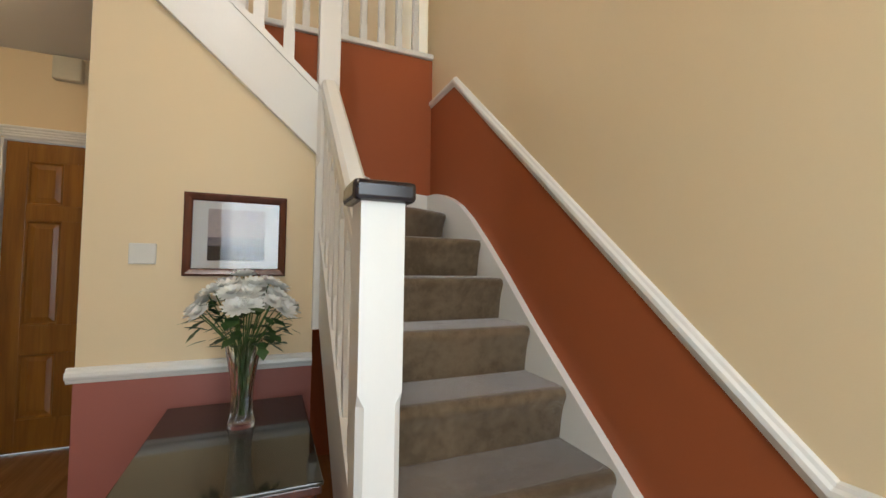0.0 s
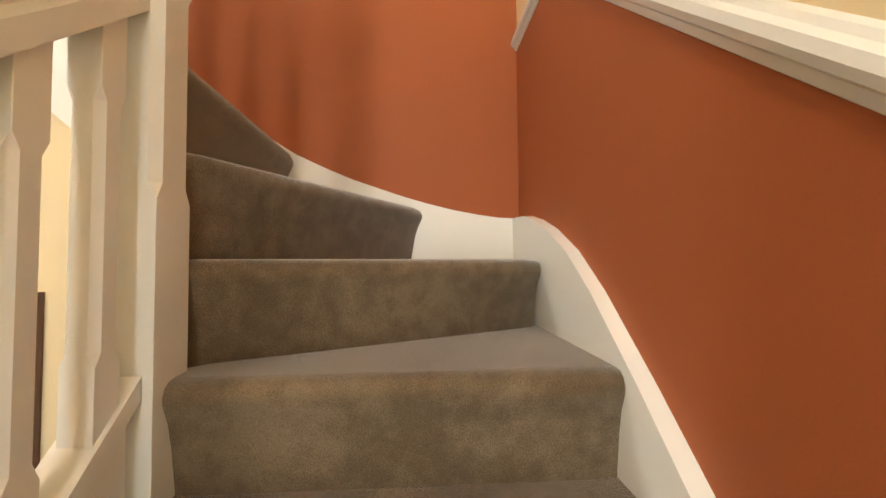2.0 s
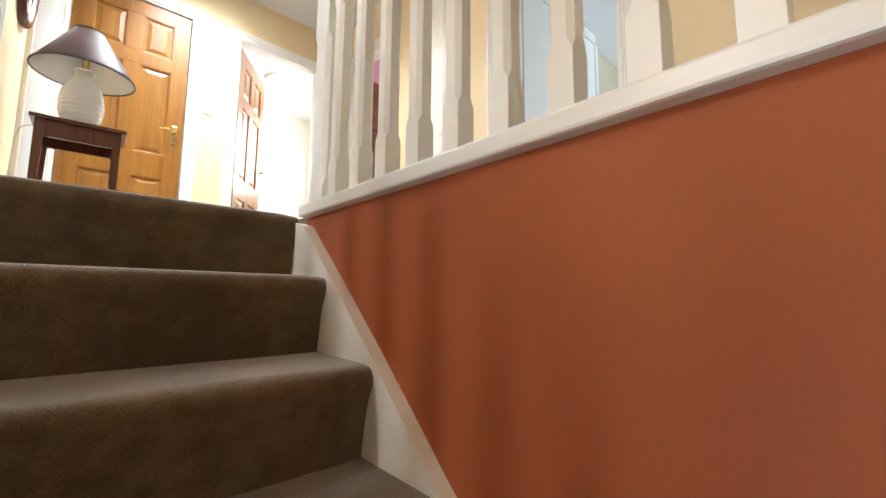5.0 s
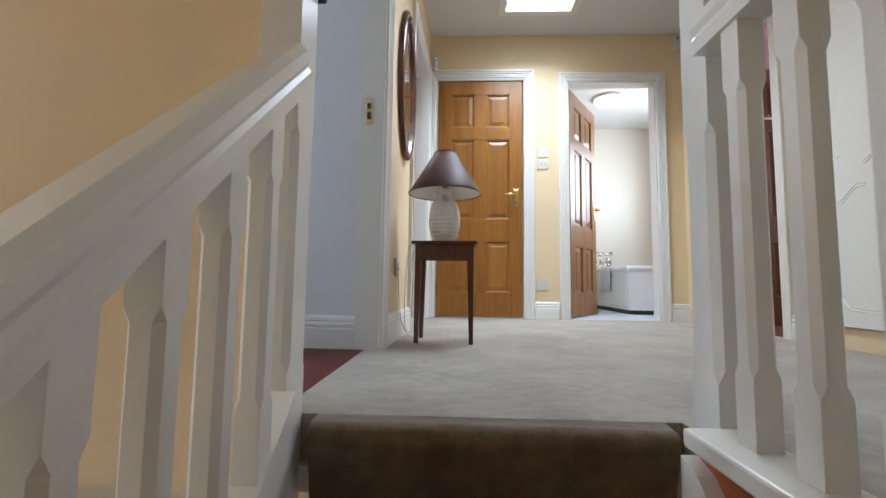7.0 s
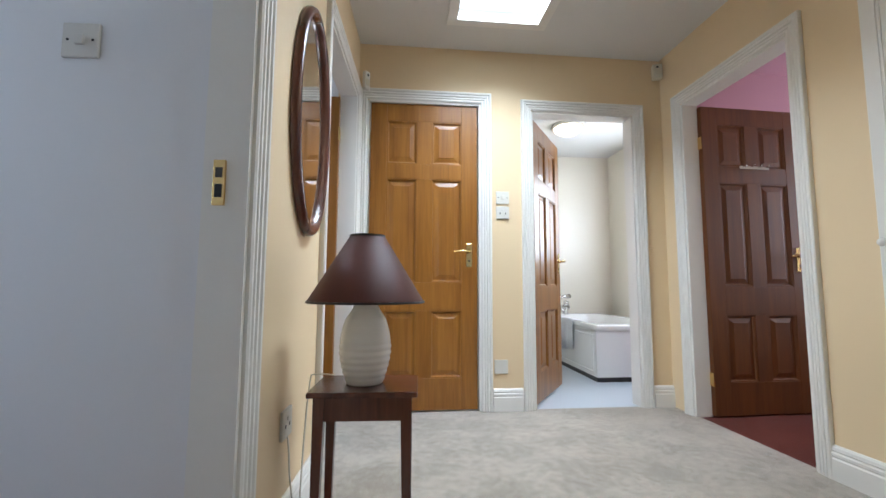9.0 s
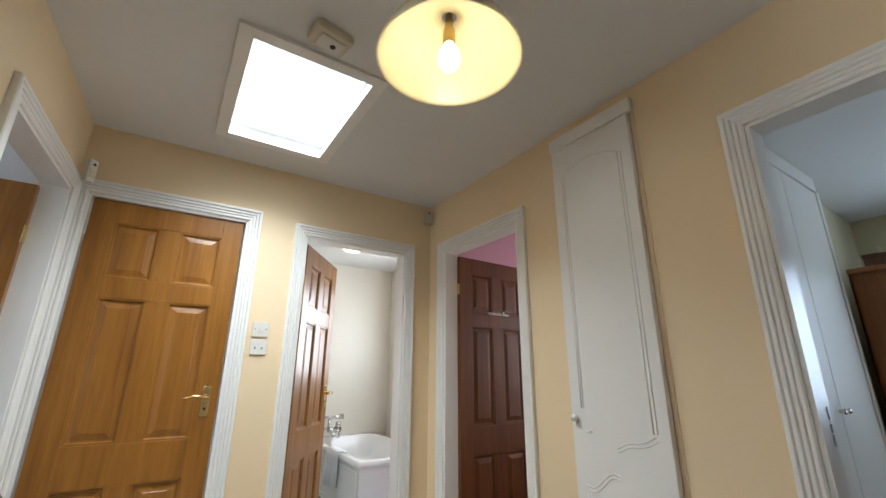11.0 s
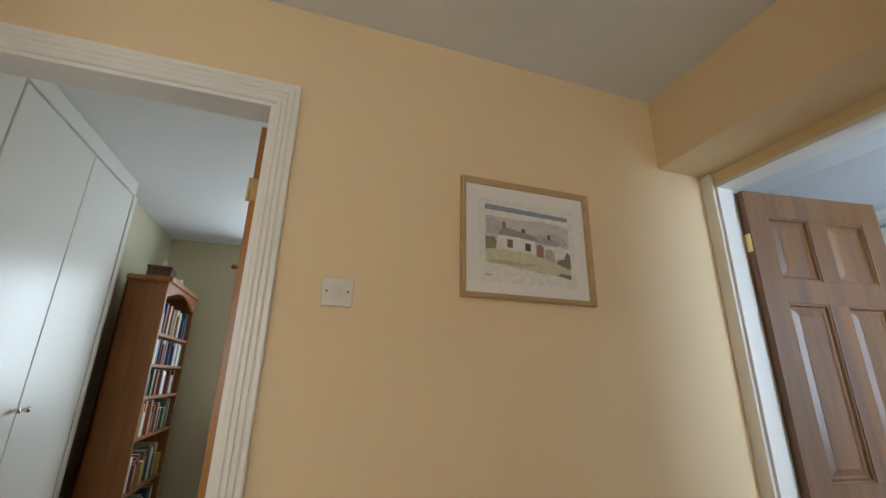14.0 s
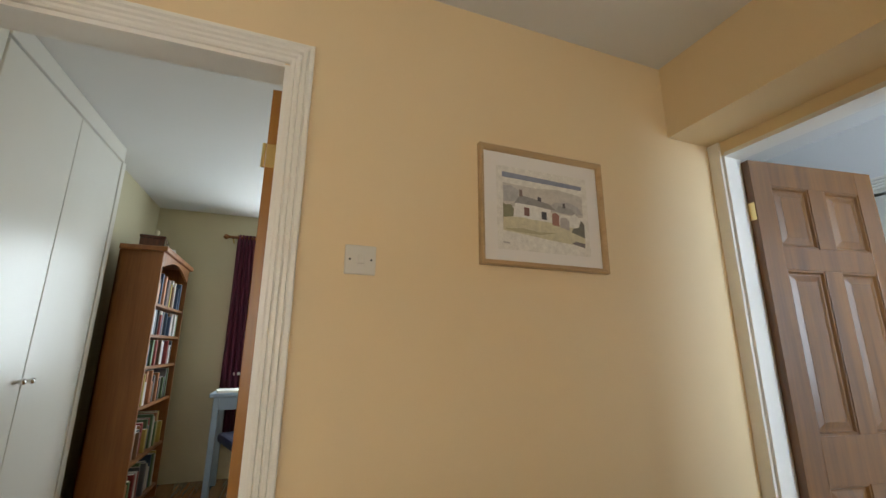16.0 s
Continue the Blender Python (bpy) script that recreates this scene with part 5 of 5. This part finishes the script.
PANE = noise_mat("red_leaded_glass", (0.45, 0.06, 0.05), 0.1, 8, 0.1, 60, 0.0)
for y in (-0.40, 0.205):
    bm = lathe(bmesh.new(), [(0.0, -0.004), (0.07, -0.004), (0.07, 0.004), (0.0, 0.004)], 28)
    bmesh.ops.transform(bm, matrix=pose(0, y, -0.95, 0, 90, 0), verts=bm.verts)
    part("roundel", bm, PANE, fd, "red stained glass roundel")

# ---------- study ----------
wd = thing("fitted_wardrobe", pose(0, 0, 0), "white fitted wardrobe with two tall doors", "wardrobe")
bm = bmesh.new()
box(bm, XE + 0.12, 3.66, 1.40, 1.495, 0.0, ZC - 0.004)
part("carcass", bm, COOL, wd)
for x0, x1, kx in ((2.46, 3.078, 3.045), (3.084, 3.640, 3.117)):
    bm = bmesh.new()
    box(bm, x0, x1, 1.378, 1.400, 0.09, 2.28, 0.003)
    dr = part("wardrobe_door", bm, WHITE, wd)
    kb = lathe(bmesh.new(), [(0.0, 0.030), (0.010, 0.029), (0.015, 0.021), (0.009, 0.010), (0.008, 0.0)], 16)
    bmesh.ops.transform(kb, matrix=pose(kx, 1.378, 0.965, 90, 0, 0), verts=kb.verts)
    part("knob", kb, STEEL, dr, "chrome knob", True)
bm = bmesh.new()
box(bm, XE + 0.12, 2.45, 1.380, 1.400, 0.0, ZC - 0.006, 0.003)
box(bm, 2.45, 3.66, 1.372, 1.400, 2.29, ZC - 0.006, 0.004)
box(bm, 3.645, 3.70, 1.372, 1.400, 0.0, 2.29, 0.004)
part("fascia", bm, WHITE, wd)

bk = thing("bookcase", pose(0, 0, 0), "tall antique pine bookcase packed with books", "bookcase")
kx0, kx1, ky0, ky1, kz = 3.88, 4.70, 1.125, 1.38, 1.78
for x0, x1 in ((kx0, kx0 + 0.022), (kx1 - 0.022, kx1)):
    bm = bmesh.new()
    box(bm, x0, x1, ky0, ky1, 0, kz - 0.02, 0.002)
    part("side_panel", bm, SHELFW, bk)
bm = bmesh.new()
box(bm, kx0, kx1, ky1 - 0.012, ky1 - 0.002, 0.02, kz - 0.02)
part("back_panel", bm, SHELFW, bk)
bm = bmesh.new()
box(bm, kx0 - 0.022, kx1 + 0.022, ky0 - 0.025, ky1, kz - 0.02, kz + 0.015, 0.006)
part("cornice", bm, SHELFW, bk)
bm = bmesh.new()
arcp = [(kx0 + 0.022, kz - 0.02), (kx0 + 0.022, kz - 0.12)]
for i in range(13):
    f = i / 12
    arcp.append((kx0 + 0.06 + (kx1 - kx0 - 0.12) * f, kz - 0.115 + 0.07 * math.sin(math.pi * f)))
arcp += [(kx1 - 0.022, kz - 0.12), (kx1 - 0.022, kz - 0.02)]
prism(bm, arcp, "y", ky0, ky0 + 0.018)
part("arched_frieze", bm, SHELFW, bk)
levels = [0.10, 0.40, 0.735, 0.99, 1.20, 1.41]
for z in levels:
    bm = bmesh.new()
    box(bm, kx0 + 0.022, kx1 - 0.022, ky0 + 0.004, ky1 - 0.012, z - 0.020, z, 0.002)
    part("shelf", bm, SHELFW, bk)
cols = [(0.62, 0.60, 0.55), (0.05, 0.05, 0.06), (0.30, 0.04, 0.04), (0.05, 0.10, 0.18), (0.55, 0.42, 0.12), (0.12, 0.20, 0.10), (0.70, 0.68, 0.66), (0.22, 0.12, 0.07), (0.16, 0.16, 0.18), (0.45, 0.20, 0.10)]
BOOKM = [noise_mat("book_cover_%d" % i, c, 0.55, 20, 0.12, 200, 0.05) for i, c in enumerate(cols)]
rnd = random.Random(23)
for z, nx in zip(levels, levels[1:] + [kz - 0.10]):
    x = kx0 + 0.03
    while x < kx1 - 0.07:
        w = rnd.uniform(0.014, 0.042)
        hgt = min(nx - z - 0.035, rnd.uniform(0.14, 0.235))
        dep = rnd.uniform(0.13, 0.19)
        if rnd.random() < 0.06:
            x += rnd.uniform(0.02, 0.05)
            continue
        bm = bmesh.new()
        y0 = ky0 + rnd.uniform(0.012, 0.045)
        box(bm, x, x + w * 0.96, y0, y0 + dep, z + 0.0005, z + hgt, 0.002)
        b = thing("book", pose(0, 0, 0), "upright book in a row on the bookcase shelf", "book", "books on the shelves")
        part("cover", bm, rnd.choice(BOOKM), b)
        bm = bmesh.new()
        box(bm, x + w * 0.12, x + w * 0.84, y0 + 0.004, y0 + dep - 0.002, z + hgt - 0.001, z + hgt + 0.0012)
        part("pages", bm, PAPER, b)
        x += w
bx = thing("wooden_box", pose(4.10, 1.25, kz + 0.016, 0, 0, 8), "dark red wooden box on top of the bookcase", "box")
bm = bmesh.new()
box(bm, -0.12, 0.12, -0.075, 0.075, 0, 0.075, 0.006)
part("box_body", bm, DARKW, bx)
bm = bmesh.new()
box(bm, -0.124, 0.124, -0.079, 0.079, 0.075, 0.098, 0.006)
part("lid", bm, DARKW, bx)
tr = thing("trophy", pose(4.12, 1.25, kz + 0.115), "small pale ornament on the wooden box", "ornament")
part("ornament_body", lathe(bmesh.new(), [(0.0, 0.0), (0.022, 0.0), (0.02, 0.006), (0.006, 0.012), (0.012, 0.035), (0.018, 0.055), (0.007, 0.07), (0.0, 0.075)], 16), AGED, tr, "", True)
mg = thing("mug", pose(4.42, 1.22, kz + 0.016), "white china mug on top of the bookcase", "mug")
part("mug_body", lathe(bmesh.new(), [(0.0, 0.0), (0.035, 0.0), (0.038, 0.085), (0.034, 0.085), (0.032, 0.008), (0.0, 0.008)], 20), CHINA, mg, "", True)

# window of the study with blind, pole, curtain
win = thing("window_study", pose(5.0, 0, 0), "white framed casement window over the garden", "window", "", "structure")
wy0, wy1, wz0, wz1 = -0.45, 0.66, 0.90, 2.06
bm = bmesh.new()
for y0, y1, z0, z1 in ((wy0, wy0 + 0.055, wz0, wz1), (wy1 - 0.055, wy1, wz0, wz1), (wy0 + 0.055, wy1 - 0.055, wz0, wz0 + 0.055), (wy0 + 0.055, wy1 - 0.055, wz1 - 0.055, wz1), (0.08, 0.13, wz0 + 0.055, wz1 - 0.055)):
    box(bm, -0.005, 0.05, y0, y1, z0, z1, 0.004)
part("window_frame", bm, WHITE, win)
for z in (1.26, 1.54):
    bm = bmesh.new()
    box(bm, 0.010, 0.035, 0.13, wy1 - 0.055, z - 0.010, z + 0.010, 0.003)
    part("glazing_bar", bm, WHITE, win)
    bm = bmesh.new()
    box(bm, 0.010, 0.035, wy0 + 0.055, 0.08, z - 0.010, z + 0.010, 0.003)
    part("glazing_bar", bm, WHITE, win)
bm = bmesh.new()
box(bm, 0.018, 0.024, wy0 + 0.055, wy1 - 0.055, wz0 + 0.055, wz1 - 0.055)
pane = part("pane", bm, CLEAR, win, "clear window glass")
pane.visible_shadow = False
bm = bmesh.new()
box(bm, -0.14, -0.005, wy0 - 0.04, wy1 + 0.04, wz0 - 0.03, wz0 - 0.002, 0.006)
part("window_sill", bm, WHITE, win)
rb = thing("roller_blind", pose(4.965, 0, 0), "cream roller blind drawn a little way down", "blind")
bm = bmesh.new()
box(bm, 0.0, 0.004, wy0 + 0.02, wy1 - 0.02, 1.80, 2.06)
part("blind_cloth", bm, BLIND, rb)
part("bottom_bar", tube(bmesh.new(), [(0.002, wy0 + 0.02, 1.80), (0.002, wy1 - 0.02, 1.80)], 0.008, 8), PLASTIC, rb)
cp = thing("curtain_pole", pose(0, 0, 0), "dark wooden curtain pole with ball ends", "curtain pole")
part("pole", tube(bmesh.new(), [(4.88, 0.89, 2.145), (4.88, -0.68, 2.145)], 0.013, 12), SHELFW, cp, "", True)
for y in (0.90, -0.69):
    part("finial", lathe(bmesh.new(), [(0.0, -0.026), (0.018, -0.018), (0.026, 0.0), (0.018, 0.018), (0.0, 0.026)], 16, (4.88, y, 2.145)), SHELFW, cp, "", True)
for y in (0.84, -0.63):
    part("bracket", tube(bmesh.new(), [(4.88, y, 2.132), (4.98, y, 2.11)], 0.007, 8), BRASS, cp)


def curtain(y0, y1, flare):
    c = thing("curtain", pose(0, 0, 0), "long plum curtain gathered on a wooden pole", "curtain", "study curtains")
    bm = bmesh.new()
    n, rows_n = 48, 14
    g = []
    for i in range(n + 1):
        f = i / n
        col = []
        for j in range(rows_n + 1):
            q = j / rows_n
            wdt = 1 + flare * q
            y = y0 + (y1 - y0) * (0.0 + f * wdt)
            x = 4.88 + 0.032 * math.sin(f * 2 * math.pi * 6 + 0.5 * math.sin(q * 3)) * (0.7 + 0.5 * q) + 0.006 * math.sin(f * 41 + q * 5)
            col.append(bm.verts.new((x, y, 2.17 - q * 1.86)))
        g.append(col)
    for a, b in zip(g, g[1:]):
        for j in range(rows_n):
            bm.faces.new((a[j], b[j], b[j + 1], a[j + 1]))
    o = part("curtain_cloth", bm, VELVET, c, "", True)
    s = o.modifiers.new("thick", "SOLIDIFY")
    s.thickness = 0.003
    return c


curtain(0.80, 0.62, 0.75)
curtain(-0.60, -0.40, 0.3)
dk = thing("desk", pose(0, 0, 0), "blue-grey painted desk under the study window", "desk")
bm = bmesh.new()
box(bm, 4.38, 4.86, -0.55, 0.80, 0.735, 0.765, 0.006)
part("desktop", bm, BLUEP, dk)
for x in (4.43, 4.81):
    for y in (-0.50, 0.75):
        bm = bmesh.new()
        box(bm, x - 0.022, x + 0.022, y - 0.022, y + 0.022, 0, 0.735, 0.004)
        part("leg", bm, BLUEP, dk)
bm = bmesh.new()
box(bm, 4.41, 4.43, -0.48, 0.73, 0.64, 0.735)
part("apron", bm, BLUEP, dk)
pf = thing("paper_stack", pose(4.52, 0.62, 0.7655, 0, 0, 10), "loose stack of white papers on the desk", "papers")
for i in range(4):
    bm = bmesh.new()
    box(bm, -0.105 + 0.006 * i, 0.105 + 0.004 * i, -0.148, 0.148, 0.004 * i, 0.004 * i + 0.0035)
    part("sheet", bm, PAPER, pf)
ch = thing("desk_chair", pose(4.15, 0.42, 0, 0, 0, 20), "navy upholstered desk chair at the desk", "chair")
bm = bmesh.new()
box(bm, -0.22, 0.22, -0.22, 0.22, 0.43, 0.50, 0.025)
part("seat", bm, NAVY, ch)
bm = bmesh.new()
box(bm, -0.235, -0.175, -0.20, 0.20, 0.50, 0.72, 0.022)
part("backrest", bm, NAVY, ch)
part("column", tube(bmesh.new(), [(0, 0, 0.08), (0, 0, 0.43)], 0.025, 12), BLACKP, ch)
for k in range(5):
    a = 2 * math.pi * k / 5
    part("foot", tube(bmesh.new(), [(0, 0, 0.085), (0.26 * math.cos(a), 0.26 * math.sin(a), 0.035)], [0.022, 0.014], 8), BLACKP, ch)

# yellow flower heads and daylit shrubs show outside; back bedroom beyond the landing
wr = thing("white_wardrobe", pose(0, 0, 0), "tall white fitted wardrobe with a grey frame", "wardrobe")
GREY = noise_mat("grey_metal_trim", (0.28, 0.30, 0.34), 0.4, 8, 0.05, 80, 0.02)
bm = bmesh.new()
box(bm, 0.30, 1.50, -4.0, -2.88, 0.0, 2.02)
part("carcass", bm, COOL, wr)
bm = bmesh.new()
box(bm, 1.50, 1.525, -4.0, -2.86, 2.0, 2.03)
box(bm, 1.50, 1.525, -2.885, -2.86, 0.0, 2.0)
part("trim", bm, GREY, wr, "grey metal edge")
for y0, y1 in ((-3.43, -2.89), (-3.99, -3.44)):
    bm = bmesh.new()
    box(bm, 1.50, 1.518, y0, y1, 0.03, 1.995, 0.003)
    part("wardrobe_door", bm, WHITE, wr)
# white inner doorway beyond the bedroom door
wall("wall_inner_lobby", "y", -2.80, -2.72, 1.52, 3.1, 0, ZC, [(1.66, 2.42, 0, 1.975)], COOL, "white wall with an inner doorway in the back bedroom")
architrave("door_trim_9", pose(2.42, -2.72, 0, 0, 0, 180), 0.76, 1.975)
lining("door_trim_9_lining", pose(2.42, -2.72, 0, 0, 0, 180), 0.76, 1.975, 0.08)
pd = panel_door(pose(1.685, -2.75, 0.006, 0, 0, 0), 0.71, 1.945, WHITE, "white painted panel door, closed, in the back bedroom")

# latch keep on the front room's door lining
kp = thing("latch_keep", SKEW @ pose(XW - 0.062, 1.619, 1.03, 0, 0, 0), "brass latch keep on the white door lining", "latch")
bm = bmesh.new()
box(bm, -0.014, 0.014, -0.015, -0.007, -0.055, 0.055, 0.001)
part("keep_plate", bm, BRASS, kp)
bm = bmesh.new()
box(bm, -0.008, 0.008, -0.0165, -0.0145, 0.012, 0.036)
box(bm, -0.008, 0.008, -0.0165, -0.0145, -0.036, -0.004)
part("slots", bm, BLACKP, kp, "dark latch slots")

# white board that closes the gap between the back bedroom's opening and the landing wall
bm = bmesh.new()
box(bm, 1.768, XE, -1.497, -1.482, 0, 2.038, 0.002)
struct("door_trim_5_board", bm, WHITE, "white gloss board beside the back bedroom door", "door frame")

# hook rail on the dark door
hk = thing("hook_rail", pose(XE + 0.45, 3.010 - 0.008, 1.555, 0, 0, 2), "small white hook rail on the dark stained door", "hook rail")
bm = bmesh.new()
box(bm, -0.105, 0.105, -0.018, -0.012, -0.009, 0.009, 0.002)
part("rail_bar", bm, PLASTIC, hk)
for x in (-0.08, -0.027, 0.027, 0.08):
    bm = tube(bmesh.new(), [(x, -0.017, 0.004), (x, -0.036, 0.002), (x, -0.044, 0.014)], 0.0035, 8)
    part("hook", bm, STEEL, hk, "small metal hook", True)

# added filler block: a pale face where the unlit gap above would go dark
bm = bmesh.new()
box(bm, 1.524, 3.098, -4.298, -2.802, 2.034, ZC - 0.002)
struct("wall_gap_filler", bm, COOL, "white filler block added over the bedroom wardrobe to cover an unlit gap", "wall")

# unreadable blue lettering on the study's door lining: plain upright bars
tx = thing("lining_sticker", pose(1.895, 1.1005, 0.94), "small strip of faint blue lettering on the white lining", "sticker")
for k, w in enumerate((0.030, 0.022, 0.034)):
    bm = bmesh.new()
    box(bm, -0.004, 0.004, -0.0012, 0.001, 0.002 + 0.036 * k, 0.002 + 0.036 * k + w)
    part("lettering", bm, BLUEP, tx)
